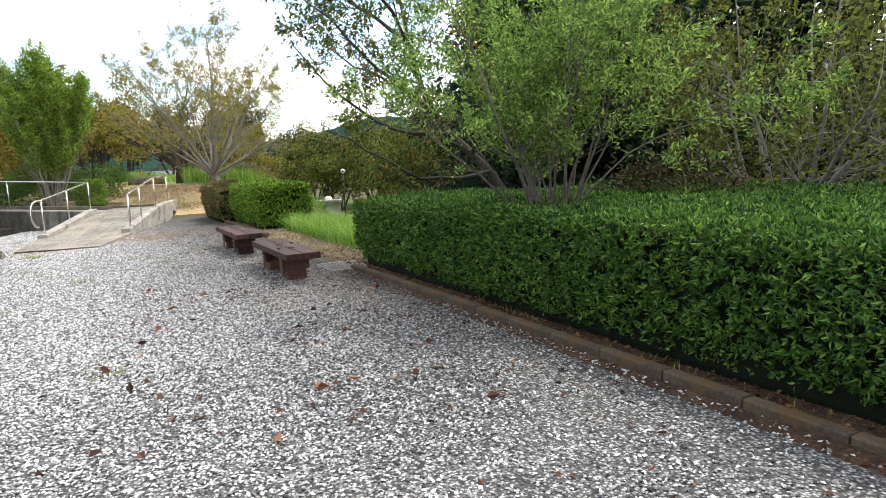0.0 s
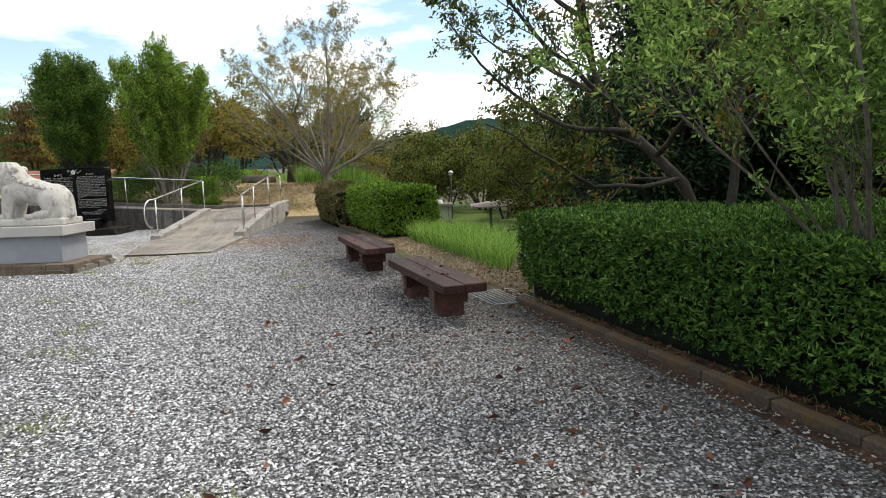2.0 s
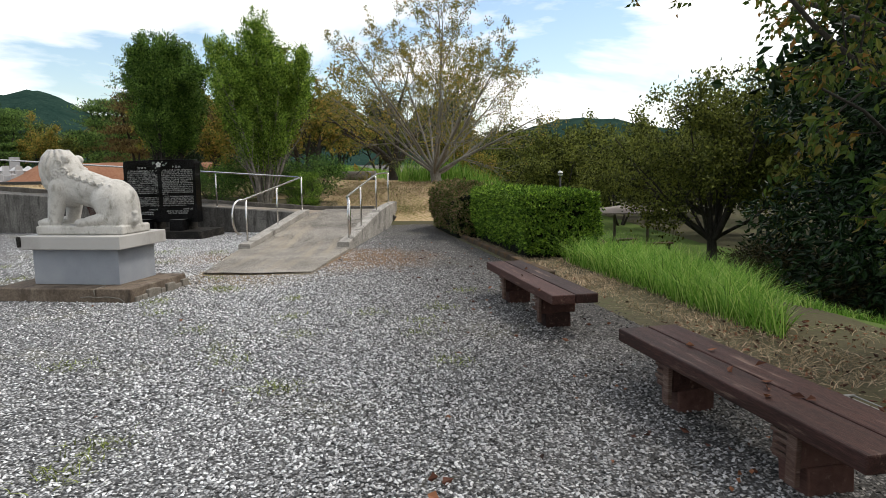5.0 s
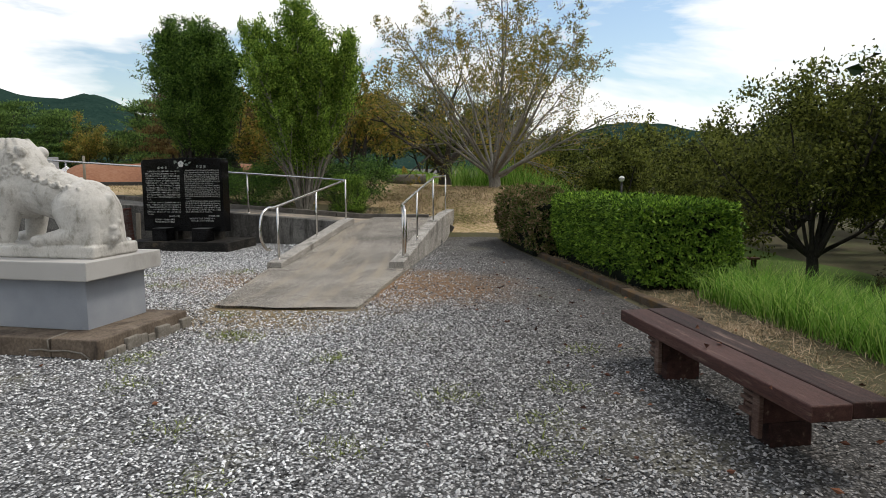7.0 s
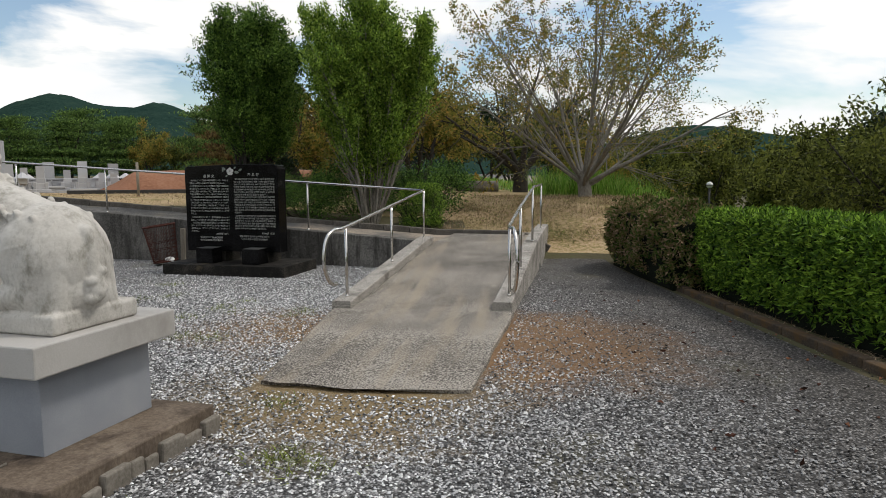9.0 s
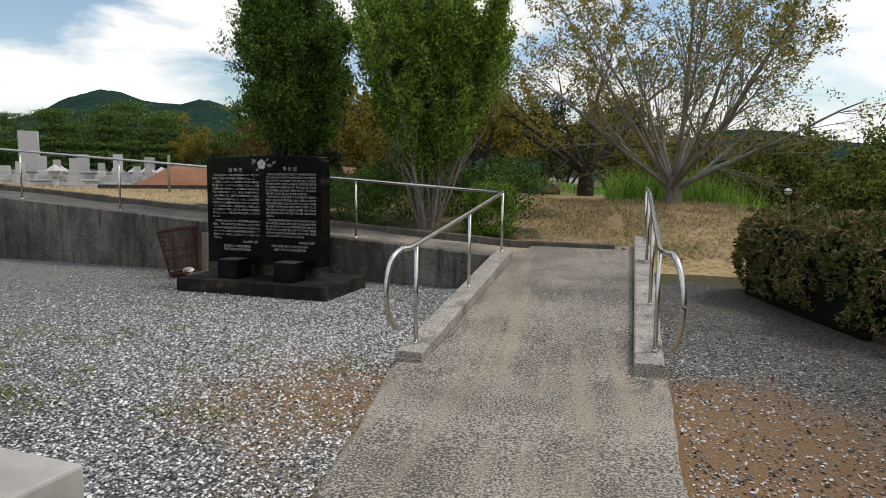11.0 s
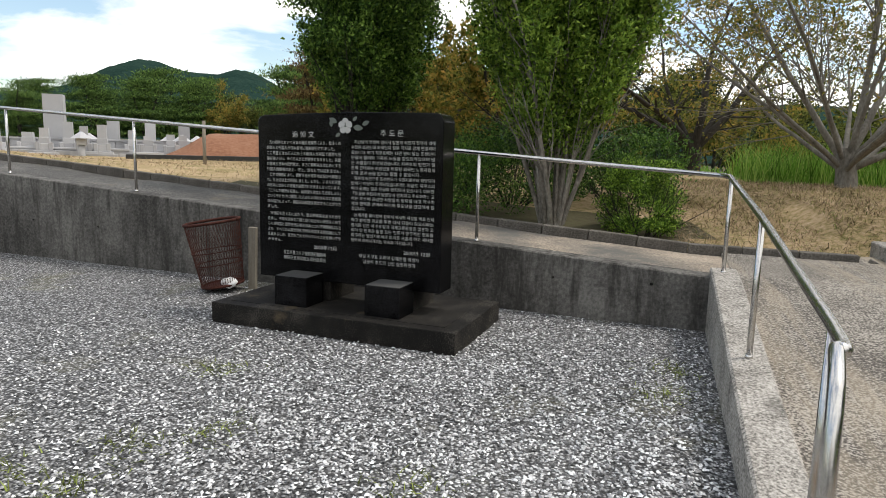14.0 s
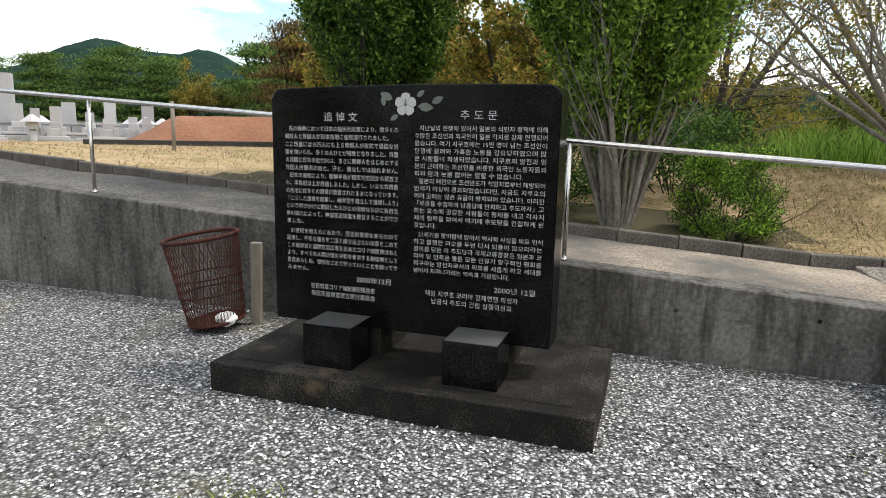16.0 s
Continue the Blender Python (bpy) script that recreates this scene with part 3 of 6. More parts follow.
def build_ramp():
    ys = np.concatenate([np.linspace(16.02, 18.8, 14), np.linspace(19.0, 25.1, 26)])
    rings = []
    for y in ys:
        e0, e1 = (0.235, 1.945) if y > 18.9 else (0.03, 2.14)
        wob = 0.02 * noise.noise((y * 2.0, 0, 0))
        x0, x1 = ramp_x(y, e0 + wob), ramp_x(y, e1 - wob)
        if y < 18.9:
            x0, x1 = -5.43 + 0.105 * (18.85 - y) + wob, x1 + 0.06
        z = ramp_z(y)
        shift = 0.05 * noise.noise((y, 7, 0)) if y > 16.1 else 0.0
        rings.append([(x0, y, -0.1), (x0, y, z - 0.01)] + [(x0 + (x1 - x0) * f, y - (0.10 * math.sin(f * 3) + 0.05 * noise.noise((f * 6, 1, 0)) if y < 16.1 else 0), z + 0.006 * noise.noise((f * 3, y, 5)) + shift * 0.05) for f in np.linspace(0.01, 0.99, 12)] + [(x1, y, z - 0.01), (x1, y, -0.1)])
    ramp = part("ramp", loft(rings), RAMP_TOP, None, smooth=False)
    tagged(ramp, "worn sandy concrete ramp rising from the gravel", "ramp", kind="structure")
    for name, off, y0, y1, w in (("curb_ramp_1", 0.0, 18.72, 22.98, 0.235), ("curb_ramp_2", 1.945, 18.80, 25.4, 0.235)):
        rings = []
        for y in np.linspace(y0, y1, 24):
            x0, x1, z = ramp_x(y, off), ramp_x(y, off + w), curb_z(y)
            b = 0.015
            rings.append([(x0, y, -0.12), (x0, y, z - b), (x0 + b, y, z), (x1 - b, y, z), (x1, y, z - b), (x1, y, -0.12)])
        ob = part(name, loft(rings), CURB_TOP, None)
        tagged(ob, "rough concrete curb along the edge of the ramp", "curb", "ramp curbs", kind="structure")


def kerb_stones(name, start, end, width, height, size, material, label, sink=0.1, level=None):
    """A row of kerb blocks, each a piece of its own."""
    root = tagged(new(name), label, "kerb", kind="structure")
    a, e = Vector(start), Vector(end)
    n = max(1, round((e - a).length / size))
    rng = random.Random(hash(round(start[0] * 100)) % 999)
    base = None
    for i in range(n):
        p, q = a.lerp(e, i / n), a.lerp(e, (i + 1) / n)
        L = (q - p).length
        if base is None:
            bm = box(0.004, L - 0.004, -width / 2, width / 2, -sink, height, 0.012, jitter=0.006)
            base = bpy.data.meshes.new("kerb_block")
            bm.to_mesh(base)
            bm.free()
            base.materials.append(material)
        ob = new("kerb_block", base)
        d = q - p
        zl = level(p.x, p.y) if level else p.z
        zr = level(q.x, q.y) if level else q.z
        ob.parent = root
        ob.matrix_local = pose(p.x, p.y, zl + rng.uniform(-0.008, 0.008), 0, -math.degrees(math.atan2(zr - zl, L)), math.degrees(math.atan2(d.y, d.x)) + rng.uniform(-0.5, 0.5))
    return root


wall = build_wall()
for hx, hz in ((-5.62, 0.40), (-6.55, 0.38), (-10.9, 0.45), (-12.6, 0.50), (-13.8, 0.52)):
    bm = bmesh.new()
    bmesh.ops.create_cone(bm, cap_ends=True, segments=14, radius1=0.017, radius2=0.011, depth=0.014, matrix=pose(hx, wall_y(hx) - 0.003, hz, 90, 0, WALL_ROT))
    part("tie_hole", bm, GRANITE_ROUGH, wall)
build_ramp()
kerb_stones("kerb_hedge", (kerb_x(-1.2) + 0.05, -1.2, 0), (kerb_x(9.55) + 0.05, 9.55, 0), 0.10, 0.065, 0.6, KERB_STONE, "brown dirty concrete kerb along the clipped hedge")
kerb_stones("kerb_bush", (kerb_x(15.3) + 0.06, 15.3, 0), (kerb_x(21.2) + 0.06, 21.2, 0), 0.12, 0.09, 0.6, KERB_STONE, "brown dirty concrete kerb along the green bush")
kerb_stones("kerb_path", (-2.75, 24.59, 0), (-24.0, 26.93, 0), 0.13, 0.11, 0.6, KERB_GREY, "dark concrete kerb between sandy path and dry lawn", level=lambda x, y: float(land(x, y)) + 0.01)

# ---- handrails ----
def wall_top(x):
    return float(path_z(x)) + 0.055


def handrail(name, posts, line, hook, label):
    """Stainless rail: a top bar through the line, hook at its low end, and posts on the curb."""
    root = thing(name, Matrix.Identity(4), label, "handrail", "ramp handrails")
    for x, y, z0, z1 in posts:
        post = part("post", pipe([(x, y, z0 - 0.02), (x, y, z1)], 0.0185), STEEL, root)
        part("collar", pipe([(x, y, z0 - 0.004), (x, y, z0 + 0.022)], 0.0225, 14), STEEL, post)
    pts = [Vector(p) for p in hook + line]
    fine = []
    for i in range(len(pts) - 1):
        steps = 10 if i < len(hook) else 2
        for s in range(steps):
            t = s / steps
            p0, p1, p2, p3 = pts[max(i - 1, 0)], pts[i], pts[i + 1], pts[min(i + 2, len(pts) - 1)]
            if i < len(hook):
                fine.append(0.5 * ((2 * p1) + (p2 - p0) * t + (2 * p0 - 5 * p1 + 4 * p2 - p3) * t * t + (3 * p1 - p0 - 3 * p2 + p3) * t ** 3))
            else:
                fine.append(p1.lerp(p2, t))
    fine.append(pts[-1])
    part("top_bar", pipe([tuple(p) for p in fine], 0.0225, 14), STEEL, root, "shiny tubular top bar")
    return root


PL = [(-5.30, 18.93, 0.18, 1.05), (-5.155, 20.80, 0.383, 1.24), (-5.02, 22.80, 0.57, 1.43)]
WALL_POSTS = [(x, wall_y(x) + 0.12, wall_top(x), 1.43 + (x + 5.03) * -0.067) for x in (-7.38, -9.70, -12.02, -14.36, -16.7, -19.0)]
handrail("handrail", PL + WALL_POSTS,
         [(-5.30, 18.93, 1.05), (-5.155, 20.80, 1.24), (-5.03, 22.82, 1.43), (-5.10, 22.99, 1.437)] + [(x, y, z) for x, y, z0, z in WALL_POSTS],
         [(-5.355, 18.70, 0.375), (-5.38, 18.60, 0.39), (-5.405, 18.51, 0.48), (-5.42, 18.45, 0.62), (-5.42, 18.46, 0.80), (-5.40, 18.53, 0.96), (-5.36, 18.69, 1.035)],
         "stainless steel handrail on the ramp curb and wall")
PR = [(-3.29, 19.10, 0.20, 1.07), (-3.20, 20.46, 0.345, 1.24), (-3.055, 22.42, 0.555, 1.47), (-2.91, 24.35, 0.64, 1.51)]
handrail("handrail", PR, [(-3.29, 19.10, 1.07), (-3.20, 20.46, 1.24), (-3.06, 22.30, 1.46), (-3.045, 22.6, 1.49), (-2.91, 24.38, 1.515)],
         [(-3.24, 18.80, 0.32), (-3.21, 18.66, 0.345), (-3.185, 18.55, 0.48), (-3.175, 18.52, 0.67), (-3.18, 18.54, 0.83), (-3.20, 18.63, 0.97), (-3.23, 18.77, 1.05)],
         "stainless steel handrail with a hooked lower end")


# ---- the memorial stone ----
MON = pose(-9.5, 21.66, 0, 0, 0, math.degrees(math.atan(-0.114)))
JP = ["　先の戦争において日本の植民地政策により、数多くの", "朝鮮人と外国人が日本各地に強制連行されました。", "ここ筑豊には15万人にも上る朝鮮人が炭鉱で過酷な労", "働を強いられ、多くの人びとが犠牲となりました。筑豊",
      "の発展と日本の近代化は、まさに朝鮮人をはじめとする", "外国人労働者の血と、汗と、涙なしでは語れません。", "　日本の敗戦により、朝鮮半島が植民地支配から解放さ", "れ、半世紀以上が経過しました。しかし、いまなお筑豊",
      "の各地には多くの遺骨が放置されたままになっています。", "「こうした遺骨を収集し、納骨堂を建立して追悼しよう」", "という呼びかけに賛同した人びとの浄財ならびに各自治", "体の協力によって、無窮花追悼堂を建立することができ", "ました。",
      "　21世紀を迎えるにあたり、歴史的事実をあらためて", "認識し、不幸な過ちを二度と繰り返さない決意をこめて", "この追悼堂と国際交流広場を日本とコリア両民族はもと", "より、すべての人類が恒久平和を希求する発信地として", "意義あらしめ、世代をこえて守っていくことを願ってや", "みません。"]
KR = ["  지난날의 전쟁에 있어서 일본의 식민지 정책에 의해", "수많은 조선인과 외국인이 일본 각지로 강제 연행되어", "왔습니다. 여기 지쿠호에는 15만 명이 넘는 조선인이", "탄광에 끌려와 가혹한 노동을 강요당하였으며 많", "은 사람들이 희생되었습니다. 지쿠호의 발전과 일",
      "본의 근대화는 조선인을 비롯한 외국인 노동자들의", "피와 땀과 눈물 없이는 말할 수 없습니다.", " 일본의 패전으로 조선반도가 식민지로부터 해방되어", "반세기 이상이 경과되었습니다만, 지금도 지쿠호의", "여러 곳에는 많은 유골이 방치되어 있습니다. 이러한",
      "「유골을 수집하여 납골당에 안치하고 추도하자」고", "하는 호소에 공감한 사람들이 정재를 내고 각자치", "체의 협력을 얻어서 여기에 추도당을 건립하게 된", "것입니다.", " 21세기를 맞이함에 있어서 역사적 사실을 바로 인식", "하고 불행한 과오를 두번 다시 되풀이 않으리라는",
      "결의를 담은 이 추도당과 국제교류광장은 일본과 코", "리아 양 민족은 물론 모든 인류가 항구적인 평화를", "희구하는 발신지로서의 의의를 새롭게 하고 세대를", "넘어서 지켜나가려는 약속과 기원입니다."]


def lettering(text, height, width, x, z, y, parent, align="LEFT"):
    """A line of raised-paint letters on an upright face; width, if given, fits the line."""
    cu = bpy.data.curves.new("text_line", "FONT")
    cu.body, cu.size, cu.resolution_u, cu.offset, cu.align_x = text, height, 2, -height * 0.004, align
    tmp = new("text_line", cu)
    bpy.context.view_layer.update()
    me = bpy.data.meshes.new_from_object(tmp.evaluated_get(bpy.context.evaluated_depsgraph_get()))
    bpy.data.objects.remove(tmp)
    n = len(me.vertices)
    co = np.zeros(n * 3, np.float32)
    me.vertices.foreach_get("co", co)
    co = co.reshape(-1, 3)
    k = 1.0
    if width:
        k = width / max(1e-6, co[:, 0].max() - min(0.0, co[:, 0].min()))
    out = np.stack([x + co[:, 0] * k, np.full(n, y), z + co[:, 1]], 1).astype(np.float32)
    me.vertices.foreach_set("co", out.ravel())
    me.materials.clear()
    me.materials.append(LETTER)
    me.update()
    return tagged(part("text_line", me, LETTER, parent), kind="stuff")


def build_monument():
    root = thing("memorial_stone", MON, "black polished granite memorial stone with white inscription", "memorial stone")
    base = part("base_slab", box(0.0, 2.37, 0.0, 1.22, -0.05, 0.185, 0.008, jitter=0.002), GRANITE_ROUGH, root, "low weathered granite base slab")
    part("worn_panel", box(0.12, 2.24, 0.12, 1.08, 0.18, 0.1885, 0.003), GRANITE_ROUGH, base, "slightly raised worn panel")
    x0, x1, yf, yb, zb, zt = 0.19, 2.05, 0.47, 0.74, 0.375, 1.90
    outline = [(x0, zb), (x1, zb)]
    for k in range(9):
        a = k / 8 * math.pi / 2
        outline.append((x1 - 0.07 + 0.07 * math.cos(a), zt - 0.07 + 0.07 * math.sin(a)))
    for k in range(9):
        a = math.pi / 2 + k / 8 * math.pi / 2
        outline.append((x0 + 0.07 + 0.07 * math.cos(a), zt - 0.09 + 0.07 * math.sin(a)))
    arch = lambda x, z: z + (0.018 * (1 - ((x - 1.12) / 0.93) ** 2) if z > 1.7 else 0)
    mids = [(x, zt - 0.02 * (1.95 - x) / 1.7) for x in np.linspace(1.92, 0.33, 9)]
    pts = outline[:11] + mids + outline[11:]
    bm = bmesh.new()
    fr = [bm.verts.new((x, yf, arch(x, z))) for x, z in pts]
    bk = [bm.verts.new((x, yb, arch(x, z))) for x, z in pts]
    bm.faces.new(fr)
    bm.faces.new(bk[::-1])
    for i in range(len(pts)):
        j = (i + 1) % len(pts)
        bm.faces.new((fr[i], bk[i], bk[j], fr[j]))
    bmesh.ops.recalc_face_normals(bm, faces=bm.faces)
    bmesh.ops.bevel(bm, geom=[e for e in bm.edges if abs(e.verts[0].co.y - e.verts[1].co.y) < 1e-5], offset=0.006, segments=1, affect="EDGES")
    slab = part("slab", bm, GRANITE, root)
    for fx in (0.55, 1.46):
        foot = part("foot_block", box(fx + 0.02, fx + 0.35, 0.17, 0.46, 0.186, 0.452, 0.005), GRANITE, root, "black granite foot block")
        part("block_top", box(fx + 0.028, fx + 0.342, 0.178, 0.46, 0.451, 0.4565, 0.001), GRANITE_TOP, foot, "grey sawn top face")
    for bx0, bx1 in ((0.62, 0.95), (1.42, 1.80)):
        part("bearer", box(bx0, bx1, 0.50, 0.95, 0.186, 0.376, 0.004), GRANITE_ROUGH, root)
    face = yf - 0.0015
    pitch = (1.625 - 0.735) / 18
    for i, s in enumerate(JP):
        full = len(s) >= 24
        ink = 0.79 if full else 0.79 * len(s) / 25.0
        lead = 0.0
        if s[0] == "　":
            s, lead = s[1:], 0.03
            ink -= 0.03
        lettering(s, 0.036, ink, 0.285 + lead, 1.625 - pitch * i - (0.015 if i > 12 else 0), face, root)
    pitch = (1.640 - 0.785) / 19
    for i, s in enumerate(KR):
        ink = 0.80 if len(s) > 24 else 0.80 * len(s) / 27.5
        lead = 0.03 if s[0] == " " else 0.0
        lettering(s.strip(), 0.036, ink - lead, 1.18 + lead, 1.640 - pitch * i - (0.012 if i > 13 else 0), face, root)
    for s, h, w, x, z in (("追 悼 文", 0.062, 0.235, 0.565, 1.69), ("추 도 문", 0.060, 0.225, 1.462, 1.71), ("2000年12月", 0.045, 0.24, 0.79, 0.672), ("在日筑豊コリア強制連行犠牲者", 0.040, 0.46, 0.46, 0.605),
                          ("無窮花追悼堂建立実行委員会", 0.040, 0.46, 0.46, 0.556), ("2000년 12월", 0.043, 0.25, 1.70, 0.690), ("재일 지쿠호 코리아 강제연행 희생자", 0.040, 0.59, 1.26, 0.632), ("납골식 추도의 건립 실행위원회", 0.040, 0.51, 1.30, 0.583)):
        lettering(s, h, w, x, z, face, root)
    # carved five-petalled blossom with leaves
    bm = bmesh.new()
    cx, cz = 1.122, 1.79
    for k in range(5):
        a = math.pi / 2 + k * 2 * math.pi / 5
        ring = [(0.010, -0.55), (0.052, -0.61), (0.067, -0.36), (0.070, 0.0), (0.067, 0.36), (0.052, 0.61), (0.010, 0.55)]
        vs = [bm.verts.new((cx + r * math.cos(a + o), face - 0.002, cz + r * math.sin(a + o))) for r, o in ring]
        bm.faces.new(vs[::-1])
    ex = bmesh.ops.extrude_face_region(bm, geom=bm.faces[:])
    for v in ex["geom"]:
        if isinstance(v, bmesh.types.BMVert):
            v.co.y -= 0.003
    bmesh.ops.recalc_face_normals(bm, faces=bm.faces)
    flower = part("blossom", bm, LETTER, root, "white painted carved blossom")
    part("pistil", box(cx - 0.005, cx + 0.005, face - 0.007, face - 0.004, cz - 0.005, cz + 0.030, 0.001), LEAF_CARVED, flower)
    for lx, lz, ang, ln in ((-0.085, 0.03, 155, 0.09), (-0.14, -0.01, 100, 0.065), (-0.05, -0.06, 215, 0.06), (0.072, 0.045, 40, 0.06), (0.078, -0.01, -5, 0.10), (0.165, 0.01, 25, 0.08)):
        bm = bmesh.new()
        a = math.radians(ang)
        ca, sa = math.cos(a), math.sin(a)
        vs = []
        for t, w in ((0, 0), (0.25, 0.22), (0.55, 0.26), (0.8, 0.15), (1, 0), (0.8, -0.15), (0.55, -0.26), (0.25, -0.22)):
            px, pz = t * ln, w * ln
            vs.append(bm.verts.new((cx + lx + px * ca - pz * sa, face - 0.001, cz + lz + px * sa + pz * ca)))
        bm.faces.new(vs)
        part("carved_leaf", bm, LEAF_CARVED, root)
    return root


build_monument()


# ---- the stone lion on its plinth ----
PLI = pose(-5.25, 13.93, 0, 0, 0, math.degrees(math.atan(-0.14)))


def build_plinth():
    root = thing("statue_plinth", PLI, "pale granite plinth with overhanging cap on brown cracked footing", "plinth")
    foot = part("footing", box(-1.86, -0.42, -0.10, 1.18, -0.06, 0.165, 0.012, jitter=0.012), FOOTING, root, "brown stained footing slab")
    part("footing_end", box(-0.415, 0.05, -0.10, 1.18, -0.06, 0.17, 0.012, jitter=0.014), FOOTING, root, "brown stained footing slab, split off by a crack")
    rng = random.Random(4)
    y = -0.02
    while y < 1.10:
        w = rng.uniform(0.10, 0.2)
        h = rng.uniform(0.06, 0.12)
        part("rubble", box(0.045, 0.075 + rng.uniform(0, 0.03), y, y + w - 0.012, -0.04, h, 0.012, jitter=0.012), RUBBLE, foot)
        y += w
    part("crack_mortar", pipe([(-0.62, -0.109, 0.06), (-0.50, -0.113, 0.075), (-0.42, -0.112, 0.065), (-0.25, -0.112, 0.075), (-0.10, -0.112, 0.06), (-0.02, -0.112, 0.01)], 0.008, 6), RUBBLE, foot)
    part("crack_mortar", pipe([(-0.42, 0.10, 0.172), (-0.41, -0.05, 0.172), (-0.43, -0.108, 0.16), (-0.42, -0.112, 0.065)], 0.008, 6), RUBBLE, foot)
    part("dado", box(-1.50, -0.30, 0.22, 1.02, 0.165, 0.635, 0.006), DADO, root, "smooth grey dado block with sky reflection painted as a blue tint")
    cap = part("cap", box(-1.60, -0.185, 0.10, 1.14, 0.63, 0.80, 0.010), PLINTH, root, "pale overhanging cap stone")
    part("broken_corner", box(-1.615, -1.55, 0.092, 0.22, 0.655, 0.795, 0.012, jitter=0.012), GRANITE_ROUGH, cap, "dark broken corner")
    return root


def build_lion():
    """One carved mass: balls and limbs fused by remeshing."""
    bm = bmesh.new()

    def ball(x, y, z, rx, ry, rz, turn=0.0):
        m = pose(x, y, z, 0, turn, 0) @ Matrix.Diagonal((rx, ry, rz, 1))
        bmesh.ops.create_icosphere(bm, subdivisions=3 if max(rx, rz) > 0.07 else 2, radius=1.0, matrix=m)

    def limb(p, q, r0, r1, flat=1.0):
        p, q = Vector(p), Vector(q)
        turn = (q - p).to_track_quat("Z", "Y").to_matrix().to_4x4()
        m = Matrix.Translation((p + q) / 2) @ Matrix.Diagonal((1, flat, 1, 1)) @ turn
        bmesh.ops.create_cone(bm, cap_ends=True, segments=20, radius1=r0, radius2=r1, depth=(q - p).length, matrix=m)
        ball(p.x, p.y, p.z, r0, r0 * flat, r0)
        ball(q.x, q.y, q.z, r1, r1 * flat, r1)

    m = 0.58
    box(-1.50, -0.27, 0.30, 0.92, 0.80, 0.915, 0.02, bm=bm)
    # trunk: high shoulders, back falling to the rump
    limb((-1.13, m, 1.48), (-0.52, m, 1.27), 0.22, 0.215, 0.98)
    limb((-1.10, m, 1.40), (-0.58, m, 1.27), 0.19, 0.20, 1.12)
    ball(-0.46, m, 1.14, 0.205, 0.265, 0.33)
    limb((-0.53, m, 1.30), (-0.46, m, 1.00), 0.215, 0.215, 1.25)
    ball(-0.47, m, 1.16, 0.225, 0.29, 0.33)
    ball(-0.80, m, 1.37, 0.34, 0.245, 0.19, 20)
    ball(-0.46, m, 1.03, 0.19, 0.27, 0.14)
    ball(-1.18, m, 1.40, 0.20, 0.255, 0.26)
    # neck and head, looking along the yard
    limb((-1.14, m, 1.50), (-1.24, m, 1.68), 0.22, 0.21)
    ball(-1.29, m, 1.70, 0.225, 0.205, 0.215)
    ball(-1.37, m, 1.52, 0.155, 0.19, 0.19)
    ball(-1.47, m, 1.68, 0.085, 0.12, 0.09)
    ball(-1.46, m, 1.60, 0.07, 0.10, 0.05)
    for s in (-1, 1):
        # ear and the locks of the mane, lying on the head
        ball(-1.10, m + s * 0.13, 1.785, 0.065, 0.04, 0.042, 35)
        ball(-1.085, m + s * 0.14, 1.755, 0.032, 0.03, 0.03)
        for k in range(5):
            turn = math.radians(35 + 27 * k)
            last = None
            for step in range(5):
                low = math.radians(30 + 24 * step)
                sway = 0.10 * math.sin(step * 1.6)
                p = Vector((-1.30 - 0.22 * math.cos(turn + sway) * math.sin(low), m + s * (0.20 * math.sin(turn + sway) * math.sin(low) + 0.012), 1.69 + 0.225 * math.cos(low) - 0.02 * step))
                if last is not None:
                    limb(last, p, 0.026, 0.026)
                last = p
            ball(last.x + 0.018, last.y + s * 0.008, last.z - 0.012, 0.042, 0.030, 0.042)
        # fore legs and paws
        limb((-1.21, m + s * 0.16, 1.40), (-1.29, m + s * 0.17, 0.99), 0.125, 0.088)
        ball(-1.385, m + s * 0.16, 0.955, 0.12, 0.095, 0.06)
        for k in range(3):
            ball(-1.475, m + s * 0.16 + (k - 1) * 0.05, 0.95, 0.038, 0.027, 0.042)
        # thigh, shank and hind paw
        limb((-0.56, m + s * 0.16, 1.24), (-0.50, m + s * 0.19, 1.02), 0.19, 0.13, 0.7)
        limb((-0.55, m + s * 0.21, 1.01), (-0.78, m + s * 0.235, 0.965), 0.085, 0.065)
        ball(-0.85, m + s * 0.235, 0.955, 0.105, 0.08, 0.058)
        limb((-0.42, m + s * 0.14, 1.16), (-0.40, m + s * 0.16, 0.94), 0.13, 0.12, 0.8)
        # row of curled scrolls below the spine, each a ring round a boss
        for k in range(6):
            t = k / 5
            cx, cz, cy = -0.99 + 0.50 * t, 1.565 - 0.145 * t, m + s * (0.185 + 0.022 * math.sin(t * 3))
            for step in range(8):
                turn = math.radians(-190 + 33 * step)
                ball(cx + 0.044 * math.cos(turn), cy, cz + 0.028 * math.sin(turn), 0.014, 0.024, 0.013)
            ball(cx, cy + s * 0.004, cz - 0.002, 0.022, 0.022, 0.014)
        # large curls of the mane over the shoulder and the cheek
        for cx, cz, cy, r in ((-1.10, 1.62, 0.195, 0.056), (-1.20, 1.585, 0.205, 0.056), (-1.30, 1.57, 0.185, 0.052), (-1.17, 1.72, 0.175, 0.048)):
            for step in range(10):
                turn = math.radians(36 * step)
                ball(cx + r * math.cos(turn), m + s * cy, cz + r * math.sin(turn) * 0.85, 0.017, 0.024, 0.017)
            ball(cx, m + s * (cy + 0.006), cz, 0.026, 0.022, 0.024)
